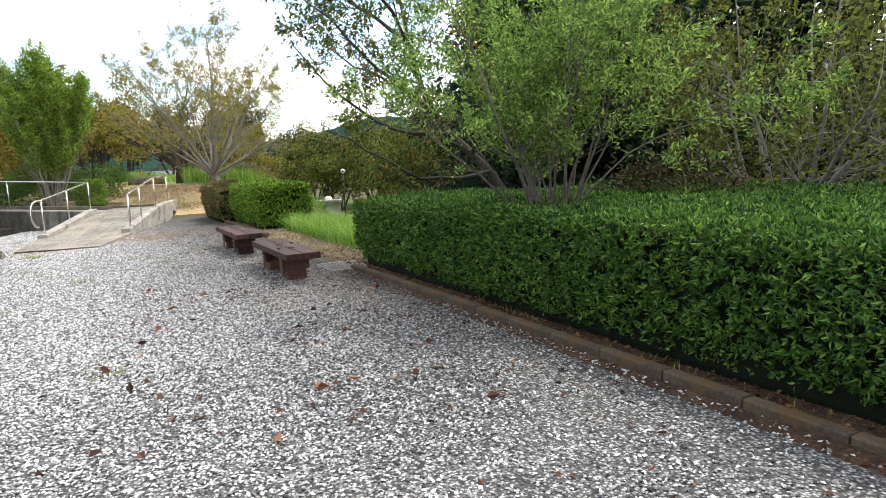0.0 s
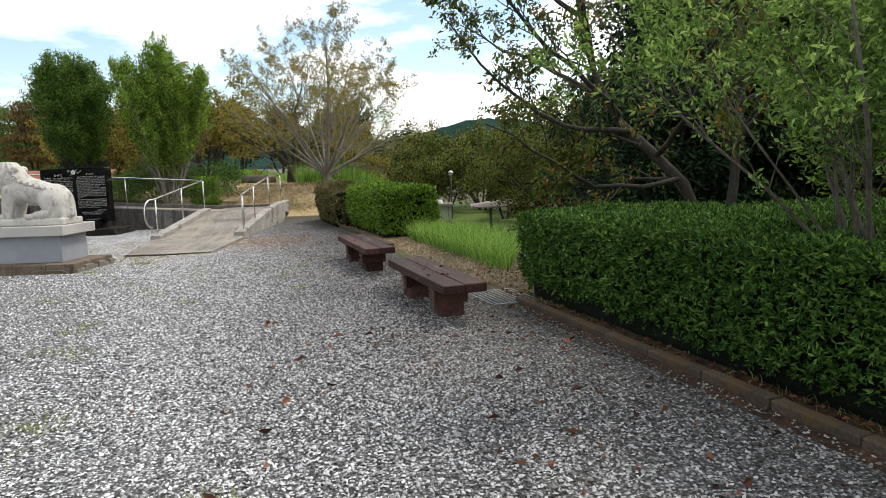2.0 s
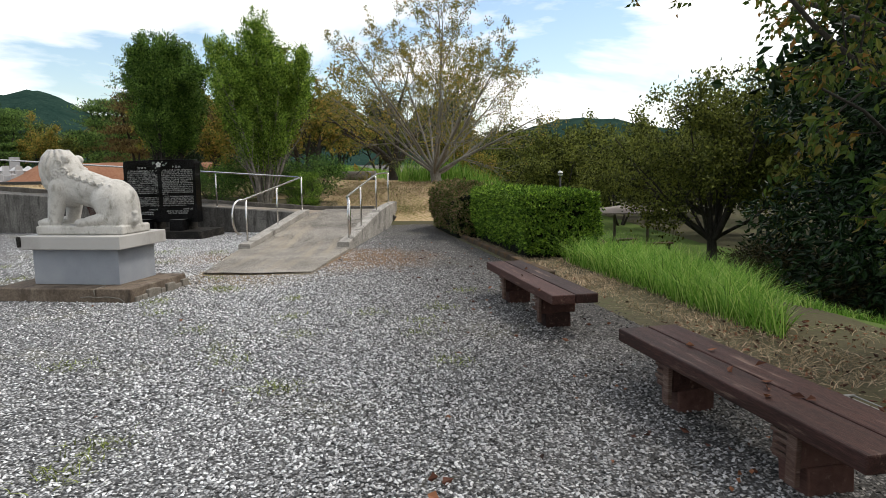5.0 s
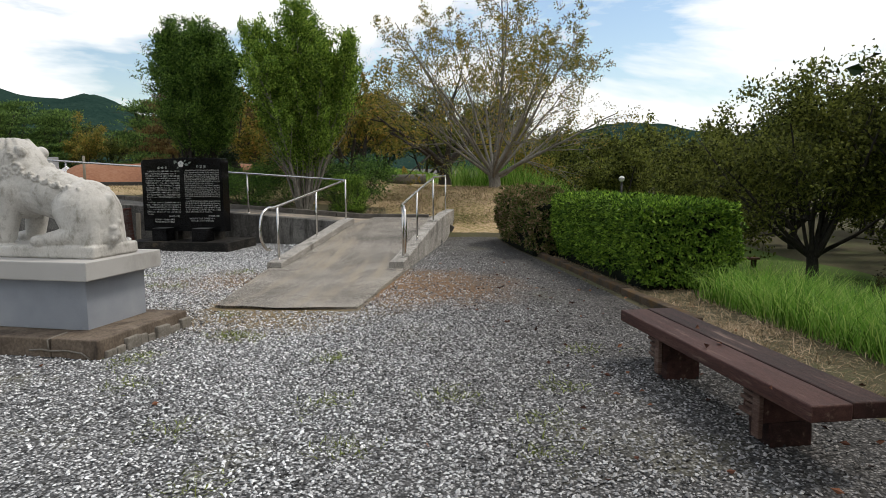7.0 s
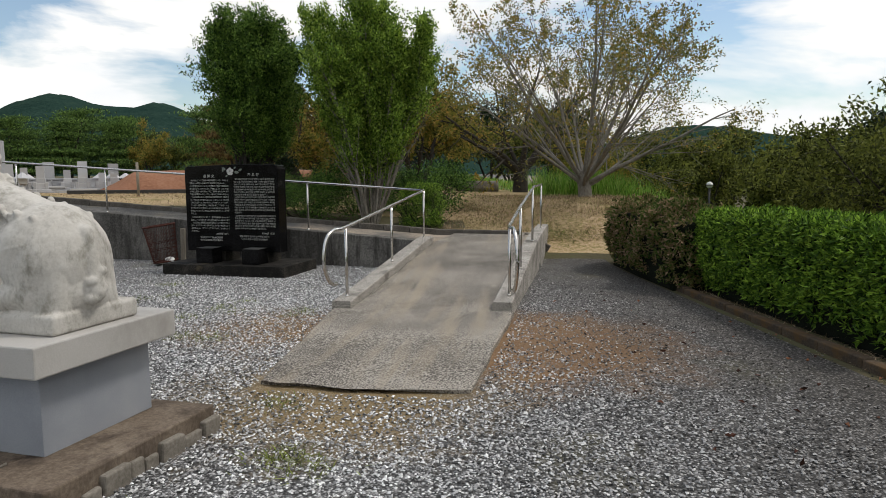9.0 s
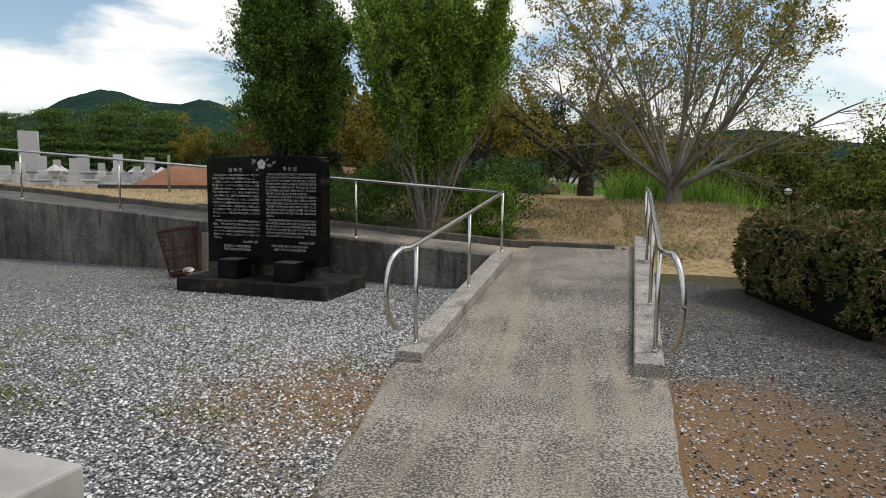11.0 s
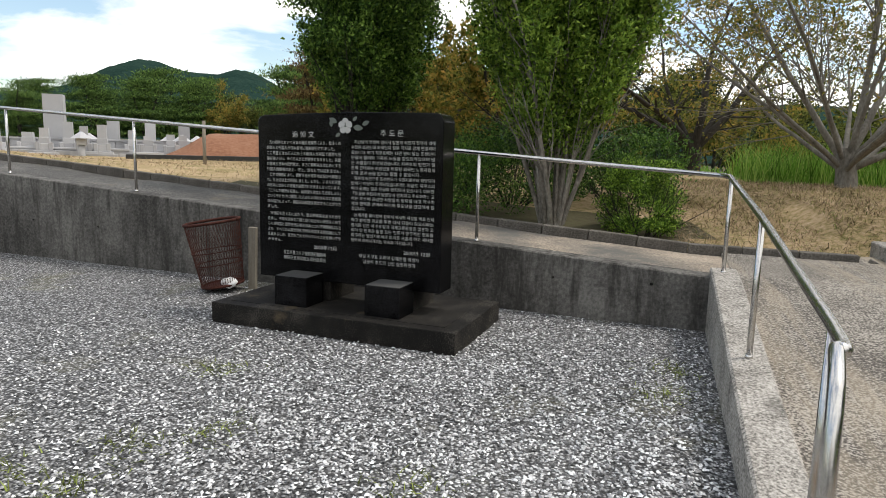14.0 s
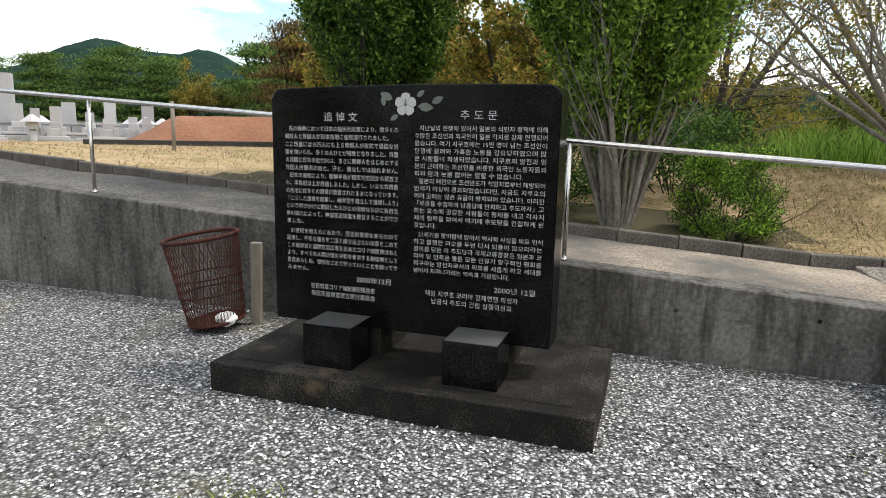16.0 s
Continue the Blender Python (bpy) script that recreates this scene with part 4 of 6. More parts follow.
        # brow, eye and jowl
        limb((-1.46, m + s * 0.03, 1.77), (-1.36, m + s * 0.15, 1.79), 0.03, 0.025)
        ball(-1.45, m + s * 0.095, 1.735, 0.028, 0.022, 0.022)
        ball(-1.41, m + s * 0.12, 1.64, 0.06, 0.05, 0.05)
    # tail lying on the rump
    limb((-0.30, m, 1.34), (-0.255, m, 1.0), 0.05, 0.06)
    for k in range(4):
        ball(-0.24, m + (k % 2) * 0.05 - 0.025, 0.97 + 0.05 * k, 0.035, 0.05, 0.035)
    me = bpy.data.meshes.new("lion_statue")
    bm.to_mesh(me)
    bm.free()
    me.materials.append(STATUE)
    ob = new("lion_statue", me)
    ob.matrix_world = PLI
    rm = ob.modifiers.new("fuse", "REMESH")
    rm.mode, rm.voxel_size, rm.use_smooth_shade = "VOXEL", 0.008, True
    sm = ob.modifiers.new("wear", "SMOOTH")
    sm.iterations, sm.factor = 2, 0.5
    return tagged(ob, "pale weathered carved stone lion standing on a plinth", "statue")


build_plinth()
build_lion()


# ---- benches ----
def build_bench(m, seed, label, near=-1.15, legs=(-0.60, 0.62)):
    """Two thick beams on stacked leg timbers, split and weathered at the front."""
    rng = random.Random(seed)
    root = thing("park_bench", m, label, "bench", "timber benches")
    for k, x0 in enumerate((-0.235, 0.004)):
        part("seat_beam", box(x0, x0 + 0.230, near + 0.02 * k, 1.15 + 0.02 * k, 0.325, 0.415, 0.010, jitter=0.005), WOOD, root)
    for y in legs:
        leg = part("leg_block", box(-0.125, 0.14, y - 0.095, y + 0.105, -0.03, 0.145, 0.010, jitter=0.014), WOOD, root)
        part("leg_cross_beam", box(-0.165, 0.19, y - 0.085, y + 0.10, 0.14, 0.327, 0.010, jitter=0.016), WOOD, root)
        part("weathered_board", box(-0.205, -0.172, y - 0.10, y - 0.035, 0.06, 0.318, 0.006, jitter=0.014), WOOD_ROT, leg, "grey split board")
        for i in range(4):
            z = 0.165 + 0.038 * i
            w = rng.uniform(0.012, 0.03)
            part("splinter", box(-0.172 - w, -0.160, y - 0.03, y + rng.uniform(0.05, 0.095), z, z + 0.022, 0.003, jitter=0.006), WOOD_ROT, leg, "dark rotted splinter")
    return root


BENCH_TURN = 11.3
build_bench(pose(0.355, 9.56, 0, 0, 0, BENCH_TURN), 1, "long red-brown timber bench with fallen leaves on gravel", -1.02, (-0.50, 0.62))
build_bench(pose(-0.37, 13.05, 0, 0, 0, BENCH_TURN), 2, "red-brown timber bench on gravel beside tall grass")


# ---- wire litter bin and stake ----
def build_bin():
    root = thing("litter_bin", pose(-10.17, 22.86, 0.035, 3, -8, 0), "rusty red wire mesh litter bin with one bag", "bin")
    r0, r1, z0, z1 = 0.225, 0.295, 0.02, 0.74
    ring = lambda r, z, n=28: [(r * math.cos(k / n * 2 * math.pi), r * math.sin(k / n * 2 * math.pi), z) for k in range(n + 1)]
    part("rim", pipe(ring(r1, z1), 0.016, 8), RUST, root)
    part("base_ring", pipe(ring(r0, z0 + 0.02), 0.014, 8), RUST, root)
    for z in (0.28, 0.42):
        part("hoop", pipe(ring(r0 + (r1 - r0) * (z - z0) / (z1 - z0) + 0.004, z), 0.006, 6), RUST, root)
    lines = []
    n = 56
    for s in (-1, 1):
        for k in range(n):
            a0 = k / n * 2 * math.pi
            lines.append([((r0 + (r1 - r0) * t) * math.cos(a0 + s * 0.55 * t), (r0 + (r1 - r0) * t) * math.sin(a0 + s * 0.55 * t), z0 + (z1 - z0) * t) for t in np.linspace(0, 1, 9)])
    V, F = tubes(np.array(lines), 0.0024, 0.0024, 4)
    part("wire_mesh", np_mesh("wire_mesh", V, F, RUST), RUST, root, "expanded wire mesh")
    bm = bmesh.new()
    bmesh.ops.create_cone(bm, cap_ends=True, segments=28, radius1=r0, radius2=r0, depth=0.012, matrix=pose(0, 0, z0 + 0.01))
    part("floor_plate", bm, RUST, root)
    bm = bmesh.new()
    bmesh.ops.create_icosphere(bm, subdivisions=3, radius=0.075, matrix=pose(0.10, -0.11, 0.10) @ Matrix.Diagonal((1.25, 0.9, 0.75, 1)))
    for v in bm.verts:
        v.co += noise.noise_vector(v.co * 22) * 0.022
    bag = part("plastic_bag", bm, PLASTIC, None)
    bag.matrix_world = pose(-10.14, 22.88, 0.01)
    tagged(bag, "crumpled white plastic bag inside the wire bin", "bag")
    st = part("stake", box(-0.045, 0.045, -0.03, 0.03, -0.1, 0.70, 0.008, jitter=0.006), STAKE, None)
    st.matrix_world = pose(-9.92, 23.05, 0, 0, 1.5, 6)
    tagged(st, "grey weathered wooden stake beside the litter bin", "stake")


build_bin()


# ---- drain grating behind the bench ----
def build_grate():
    root = thing("drain_grating", pose(1.22, 9.85, -0.014, 0, 0, 11.3), "grey steel drain grating set in gravel by the kerb", "drain grating")
    part("frame", box(-0.30, 0.30, -0.42, -0.39, -0.03, 0.03, 0.003), GRATE, root)
    part("frame", box(-0.30, 0.30, 0.39, 0.42, -0.03, 0.03, 0.003), GRATE, root)
    for k in range(11):
        x = -0.29 + 0.058 * k
        part("bar", box(x - 0.008, x + 0.008, -0.39, 0.39, -0.03, 0.026, 0.002), GRATE, root)


build_grate()


# ---- plants ----
def grow(rng, at, way, length, k, wobble, lift):
    """Polylines from starts along wandering directions; lift bends them up (or down)."""
    n = len(at)
    P = np.zeros((n, k + 1, 3))
    P[:, 0] = at
    d = way.copy()
    for i in range(k):
        P[:, i + 1] = P[:, i] + d * (length / k)[:, None]
        d = d + rng.normal(0, wobble, (n, 3))
        d[:, 2] += lift
        d /= np.linalg.norm(d, axis=1, keepdims=True)
    return P


def fork(rng, P, length, radius, taper, count, angle, where, ratio, thin):
    """Children along each polyline: starts, directions, lengths and radii."""
    n, k, _ = P.shape
    idx = np.repeat(np.arange(n), count)
    t = rng.uniform(where[0], where[1], len(idx))
    f = t * (k - 1)
    i = np.minimum(f.astype(int), k - 2)
    fr = (f - i)[:, None]
    at = P[idx, i] * (1 - fr) + P[idx, i + 1] * fr
    d = P[idx, i + 1] - P[idx, i]
    d /= np.linalg.norm(d, axis=1, keepdims=True) + 1e-9
    side = np.cross(d, rng.normal(size=d.shape))
    side /= np.linalg.norm(side, axis=1, keepdims=True) + 1e-9
    a = np.radians(rng.uniform(angle[0], angle[1], len(idx)))[:, None]
    way = np.cos(a) * d + np.sin(a) * side
    ln = length[idx] * ratio * rng.uniform(0.7, 1.2, len(idx)) * (1.15 - 0.5 * t)
    rd = radius[idx] * (1 - (1 - taper) * t) * thin
    return at, way, ln, rd


def plant(rng, stems, levels, leaf, sides=6, bare=False):
    """stems: (starts, ways, lengths, radii, wobble, lift); levels: (count, angle, where, ratio, thin, wobble, lift);
    leaf: (number per last twig, spread, length, width, droop). Returns wood and leaf geometry."""
    at, way, ln, rd, wob, lift = stems
    VV, FF, base = [], [], 0
    P = grow(rng, at, way, ln, 9, wob, lift) if way is not None else at
    taper = 0.2
    V, F = tubes(P, rd, rd * taper, sides + 2)
    VV.append(V), FF.append(F + base)
    base += len(V)
    for li, (count, angle, where, ratio, thin, w, l) in enumerate(levels):
        at, way, ln, rd = fork(rng, P, ln, rd, taper, count, angle, where, ratio, thin)
        k = (6, 4, 2)[min(li, 2)]
        P = grow(rng, at, way, ln, k, w, l)
        if bare and li == len(levels) - 1:
            continue
        V, F = tubes(P, rd, rd * taper, sides if li == 0 else (4 if li == 1 else 3))
        VV.append(V), FF.append(F + base)
        base += len(V)
    per, spread, size, width, droop = leaf
    n, k, _ = P.shape
    idx = np.repeat(np.arange(n), per)
    t = rng.uniform(0.15, 1.0, len(idx)) * (k - 1)
    i = np.minimum(t.astype(int), k - 2)
    fr = (t - i)[:, None]
    at = P[idx, i] * (1 - fr) + P[idx, i + 1] * fr + rng.normal(0, spread, (len(idx), 3))
    way = unit(rng, len(idx)) + 0.7 * (P[idx, i + 1] - P[idx, i]) / (np.linalg.norm(P[idx, i + 1] - P[idx, i], axis=1, keepdims=True) + 1e-9)
    way[:, 2] += droop
    LV, LF = blades(rng, at, way, size * rng.uniform(0.6, 1.25, len(idx)), width * rng.uniform(0.7, 1.2, len(idx)))
    return (np.concatenate(VV), np.concatenate(FF)), (LV, LF)


def fan(rng, n, tilt, foot=0.12):
    """Starts and directions of stems that splay from one stool."""
    a = np.linspace(0, 2 * math.pi, n, endpoint=False) + rng.uniform(-0.3, 0.3, n)
    t = np.radians(rng.uniform(tilt[0], tilt[1], n))
    return np.stack([np.cos(a) * foot, np.sin(a) * foot, np.full(n, -0.1)], 1), np.stack([np.cos(a) * np.sin(t), np.sin(a) * np.sin(t), np.cos(t)], 1)


def on_trunk(geo, rise, r0, r1, lean=0.0):
    """Lift a grown head onto a single trunk."""
    (wv, wf), (lv, lf) = geo
    up = np.array([lean, 0.0, rise])
    P = np.array([[(lean * t + 0.03 * math.sin(t * 5), 0.02 * math.sin(t * 7), -0.15 + (rise + 0.45) * t) for t in np.linspace(0, 1, 8)]])
    V, F = tubes(P, r0, r1, 12)
    return (np.concatenate([wv + up, V]), np.concatenate([wf, F + len(wv)])), (lv + up, lf)


def tree(name, m, geo, bark, leafmat, label, category="tree", group=""):
    (wv, wf), (lv, lf) = geo
    root = thing(name, m, label, category, group)
    part("trunk", np_mesh("trunk", wv, wf, bark, smooth=True), bark, root)
    part("crown", np_mesh("crown", lv, lf, leafmat), leafmat, root)
    return root


def at_ground(x, y, turn=0.0, sink=0.03):
    return pose(x, y, float(land(x, y)) - sink, 0, 0, turn)


def upright_tree(seed, n, height, tilt, per, uneven=0.3, bush=(18, 42), spread=0.06, girth=1.6, low=0.2):
    """Vase of stems, bare near the ground, that carry steep leafy shoots within an egg-shaped head."""
    rng = np.random.default_rng(seed)
    at, way = fan(rng, n, tilt, 0.11)
    lean = np.arccos(np.clip(way[:, 2], -1, 1))
    stems = (at, way, height * rng.uniform(1 - uneven, 1.0, n) * (1 - 0.10 * lean), rng.uniform(0.024, 0.05, n), 0.045, 0.008)
    wood, (lv, lf) = plant(rng, stems, [(18, bush, (low, 1.0), 0.30, 0.42, 0.07, 0.09), (7, (18, 48), (0.12, 1.0), 0.46, 0.45, 0.09, 0.06)], (per, spread, 0.072, 0.040, 0.2))
    quad = lv.reshape(-1, 4, 3)
    mid = quad.mean(1)
    most = girth * np.interp(mid[:, 2], [0.5, 1.2, 2.0, 2.8, 3.5, 4.3, 5.0, 5.6], [0.12, 0.30, 0.60, 0.86, 1.0, 1.0, 0.82, 0.5])
    ragged = np.array([noise.noise(Vector(p) * 1.7) for p in mid]) * 0.30 + rng.normal(0, 0.06, len(mid))
    quad = quad[np.hypot(mid[:, 0], mid[:, 1]) < most * (1 + ragged)]
    i = np.arange(len(quad))[:, None] * 4
    return wood, (quad.reshape(-1, 3), np.concatenate([i + np.array([[0, 1, 2]]), i + np.array([[0, 2, 3]])]))


tree("upright_tree", at_ground(-6.85, 25.95, 30), upright_tree(3, 20, 4.95, (2, 22), 58, 0.25, (14, 36), 0.06, 1.7, 0.18), BARK_PALE, UPRIGHT_LEAF, "multi-stemmed vase-shaped green tree with pale mottled stems")
tree("upright_tree", at_ground(-10.15, 26.9, 100), upright_tree(8, 20, 4.65, (2, 21), 62, 0.18, (20, 46), 0.07, 1.65, 0.3), BARK_DARK, UPRIGHT_DARK_LEAF, "dense multi-stemmed upright green tree behind the memorial stone")


def spreading_tree(seed, n, height, tilt, per, size, wide=1.0, sizes=(0.10, 0.16), twigs=7):
    rng = np.random.default_rng(seed)
    at, way = fan(rng, n, tilt, 0.15)
    stems = (at, way, height * rng.uniform(0.7, 1.0, n), rng.uniform(sizes[0], sizes[1], n), 0.115, 0.03)
    return plant(rng, stems, [(9, (28, 68), (0.18, 0.95), 0.55 * wide, 0.42, 0.09, 0.02), (twigs, (25, 55), (0.15, 1.0), 0.48, 0.45, 0.1, 0.005), (4, (20, 50), (0.2, 1.0), 0.42, 0.5, 0.12, 0.0)], (per, 0.05, size, size * 0.5, -0.15))


def vase_cherry(seed, n, height, reach):
    """Short bole, long straight limbs rising in a wide dome, and fine rising twigs with few leaves."""
    rng = np.random.default_rng(seed)
    a = np.arange(n) * 2.39996 + rng.uniform(-0.25, 0.25, n)
    lean = np.radians(5 + 64 * np.sqrt(np.linspace(0, 1, n)) + rng.uniform(-4, 4, n))
    at = np.stack([np.cos(a) * 0.10, np.sin(a) * 0.10, np.linspace(0.25, -0.15, n)], 1)
    way = np.stack([np.cos(a) * np.sin(lean), np.sin(a) * np.sin(lean), np.cos(lean)], 1)
    length = height * np.cos(lean) ** 2 + reach * np.sin(lean) ** 2
    stems = (at, way, length * rng.uniform(0.9, 1.05, n), rng.uniform(0.05, 0.085, n), 0.045, 0.008)
    wood, (lv, lf) = plant(rng, stems, [(11, (18, 48), (0.22, 0.97), 0.42, 0.42, 0.06, 0.015), (7, (20, 46), (0.12, 1.0), 0.44, 0.5, 0.08, 0.01), (4, (18, 45), (0.2, 1.0), 0.45, 0.6, 0.1, 0.0)], (10, 0.05, 0.09, 0.046, -0.2))
    quad = lv.reshape(-1, 4, 3)
    quad = quad[rng.uniform(0, 1, len(quad)) < np.interp(quad[:, 0, 2], [1.5, 3.0, 4.5], [0.15, 0.45, 1.0])]
    i = np.arange(len(quad))[:, None] * 4
    return wood, (quad.reshape(-1, 3), np.concatenate([i + np.array([[0, 1, 2]]), i + np.array([[0, 2, 3]])]))


tree("cherry_tree", at_ground(-1.62, 31.0, 0), on_trunk(vase_cherry(11, 17, 6.0, 4.7), 0.5, 0.22, 0.17, -0.05), BARK_GREY, AUTUMN_LEAF, "spreading sparse-leaved cherry tree with pale bare branches")
tree("cherry_tree", at_ground(-3.75, 38.3, 60), on_trunk(spreading_tree(12, 6, 5.2, (15, 60), 4, 0.15, 1.15, (0.09, 0.14), 6), 1.0, 0.33, 0.24), BARK_DARK, AUTUMN_LEAF, "dark-trunked spreading cherry tree with thin yellowing leaves")
tree("cherry_tree", at_ground(-8.2, 37.0, 200), spreading_tree(13, 5, 5.0, (15, 50), 16, 0.18, 1.15, (0.10, 0.18), 6), BARK_DARK, AUTUMN_LEAF, "low spreading cherry tree with olive yellow leaves")
tree("cherry_tree", at_ground(-13.5, 40.0, 20), spreading_tree(14, 5, 4.8, (15, 50), 16, 0.18, 1.1, (0.10, 0.18), 6), BARK_DARK, AUTUMN_LEAF, "low spreading cherry tree on the dry lawn")


# young tree standing in the hedge
def thicket(seed, n, height, tilt, per, size, foot):
    rng = np.random.default_rng(seed)
    at, way = fan(rng, n, tilt, foot)
    at[:, :2] *= rng.uniform(0.2, 1.0, (n, 1))
    at[:, 2] = 0.72
    stems = (at, way, height * rng.uniform(0.6, 1.0, n), rng.uniform(0.010, 0.020, n), 0.10, 0.0)
    return plant(rng, stems, [(10, (24, 56), (0.30, 1.0), 0.40, 0.5, 0.08, 0.05), (6, (22, 52), (0.15, 1.0), 0.5, 0.6, 0.1, 0.0)], (per, 0.025, size, size * 0.38, 0.0), 5)


tree("shrub_tree", at_ground(3.0, 6.2), thicket(21, 22, 2.9, (3, 38), 26, 0.060, 0.3), BARK, SHRUB_LEAF, "many-stemmed leafy young tree growing out of the hedge")
tree("shrub_tree", at_ground(7.2, 7.5), spreading_tree(22, 9, 4.4, (8, 44), 4, 0.095, 0.8, (0.03, 0.05), 7), BARK_GREY, ZELKOVA_LEAF, "grey-stemmed tree with thin foliage behind the hedge")
tree("shrub_tree", at_ground(10.5, 10.5), spreading_tree(23, 6, 6.0, (8, 38), 6, 0.13, 0.9, (0.04, 0.07), 7), BARK, ZELKOVA_LEAF, "grey-stemmed tree on the bank behind the hedge")


def along(points, k=10):
    """Even points along a polyline."""
    p = np.array(points, float)
    d = np.concatenate([[0], np.cumsum(np.linalg.norm(np.diff(p, axis=0), axis=1))])
    t = np.linspace(0, d[-1], k)
    return np.stack([np.interp(t, d, p[:, i]) for i in range(3)], 1), d[-1]


def cherry_by_hedge():
    """A leaning trunk behind the hedge, with long limbs that sag and rise towards the yard."""
    rng = np.random.default_rng(31)
    limbs = (((0, 0, -0.1), (-0.25, 0.1, 0.9), (-0.75, 0.2, 1.9), (-1.45, 0.6, 2.7), (-1.9, 0.8, 3.8), (-2.1, 0.9, 5.2), 0.115),
             ((-0.1, 0.05, 0.5), (0.15, 0.2, 1.6), (0.3, 0.3, 3.0), (0.5, 0.2, 4.6), (0.6, 0.0, 5.6), (0.7, -0.2, 6.2), 0.085),
             ((-0.68, 0.2, 1.85), (-1.3, 0.0, 1.76), (-2.2, -0.2, 1.80), (-2.75, -0.35, 2.10), (-3.3, -0.5, 2.42), (-3.75, -0.65, 2.62), 0.042),
             ((-1.30, 0.5, 2.55), (-2.1, 0.4, 2.60), (-2.75, 0.3, 2.80), (-3.3, 0.2, 3.18), (-3.75, 0.1, 3.65), (-4.1, 0.0, 4.05), 0.045),
             ((-1.45, 0.6, 2.8), (-2.1, 0.2, 3.25), (-2.8, -0.1, 3.7), (-3.3, -0.4, 4.15), (-3.8, -0.6, 4.5), (-4.2, -0.8, 4.8), 0.045),
             ((-1.0, 0.3, 2.2), (-1.2, -0.7, 2.55), (-1.5, -1.6, 2.8), (-1.8, -2.4, 3.1), (-2.0, -3.1, 3.3), (-2.2, -3.7, 3.4), 0.045),
             ((-1.8, 0.8, 3.6), (-2.2, 0.1, 4.1), (-2.6, -0.7, 4.4), (-3.0, -1.4, 4.7), (-3.3, -2.1, 4.9), (-3.6, -2.8, 5.0), 0.045),
             ((0.2, 0.25, 2.3), (0.1, -0.7, 2.8), (-0.1, -1.5, 3.2), (-0.3, -2.3, 3.5), (-0.4, -3.0, 3.8), (-0.5, -3.6, 4.0), 0.05),
             ((0.3, 0.3, 2.9), (1.0, 0.0, 3.4), (1.7, -0.2, 3.9), (2.3, -0.4, 4.2), (2.8, -0.6, 4.6), (3.2, -0.8, 4.9), 0.05),
             ((-1.6, 0.7, 3.0), (-1.9, 1.4, 3.4), (-2.3, 2.1, 3.8), (-2.7, 2.8, 4.2), (-3.0, 3.3, 4.5), (-3.3, 3.8, 4.8), 0.045),
             ((-2.0, 0.85, 4.3), (-2.7, 0.9, 4.8), (-3.3, 1.0, 5.2), (-3.9, 1.0, 5.5), (-4.4, 1.0, 5.7), (-4.8, 1.0, 5.8), 0.04))
    P, ln, rd = [], [], []
    for *points, r in limbs:
        p, d = along(points)
        p[1:] += rng.normal(0, 0.025, (len(p) - 1, 3))
        P.append(p), ln.append(d), rd.append(r)
    P, ln, rd = np.array(P), np.array(ln), np.array(rd)
    return plant(rng, (P, None, ln, rd, 0, 0), [(11, (25, 60), (0.28, 1.0), 0.26, 0.42, 0.1, 0.02), (5, (25, 55), (0.2, 1.0), 0.42, 0.5, 0.1, 0.0)], (15, 0.05, 0.095, 0.046, -0.9))


tree("cherry_tree", at_ground(4.95, 11.15), cherry_by_hedge(), BARK_DARK, CHERRY_LEAF, "cherry tree with long low branches and turning leaves")


def dense_tree(seed, height, radius, low, count, size, bulge=0.45):
    """Evergreen with foliage to near the ground: leaves in an uneven shell of clumps round a branched trunk."""
    rng = np.random.default_rng(seed)
    at, way = fan(rng, 3, (2, 10), 0.05)
    wood, _ = plant(rng, (at, way, np.full(3, height * 0.9), np.full(3, 0.09), 0.03, 0.02), [(14, (45, 80), (0.12, 0.95), 0.34 * radius * 2 / height, 0.4, 0.08, 0.02)], (1, 0.1, 0.1, 0.1, 0))
    k = 170
    h = rng.uniform(low, 1.0, k)
    r = radius * np.sin(np.clip((h - low) / (1.04 - low), 0, 1) ** bulge * math.pi) ** 0.7 * rng.uniform(0.45, 1.0, k)
    a = rng.uniform(0, 2 * math.pi, k)
    C = np.stack([np.cos(a) * r, np.sin(a) * r, h * height], 1)
    idx = rng.integers(0, k, count)
    spot = unit(rng, count) * (rng.uniform(0, 1, (count, 1)) ** 0.4) * np.array([0.62, 0.62, 0.42]) * radius * 0.42
    way = unit(rng, count) + spot * 1.5
    way[:, 2] -= 0.25
    return wood, blades(rng, C[idx] + spot, way, size * rng.uniform(0.6, 1.3, count), size * 0.45)


tree("evergreen_tree", at_ground(7.3, 17.0), dense_tree(41, 8.6, 3.1, 0.04, 40000, 0.16), BARK_DARK, CAMELLIA_LEAF, "dense dark glossy-leaved evergreen tree")


tree("evergreen_tree", at_ground(9.9, 14.6, 70), dense_tree(42, 8.0, 2.7, 0.04, 30000, 0.16), BARK_DARK, CAMELLIA_LEAF, "dark evergreen tree at the edge of the bank")


def layered_tree(seed, height, per, size, count=7):
    rng = np.random.default_rng(seed)
    at, way = fan(rng, count, (6, 68), 0.15)
    stems = (at, way, height * rng.uniform(0.75, 0.95, count), rng.uniform(0.07, 0.12, count), 0.06, 0.03)
    return plant(rng, stems, [(9, (30, 70), (0.25, 1.0), 0.42, 0.42, 0.08, 0.0), (6, (25, 60), (0.25, 1.0), 0.48, 0.45, 0.1, -0.03)], (per, 0.2, size, size * 0.55, -0.1))


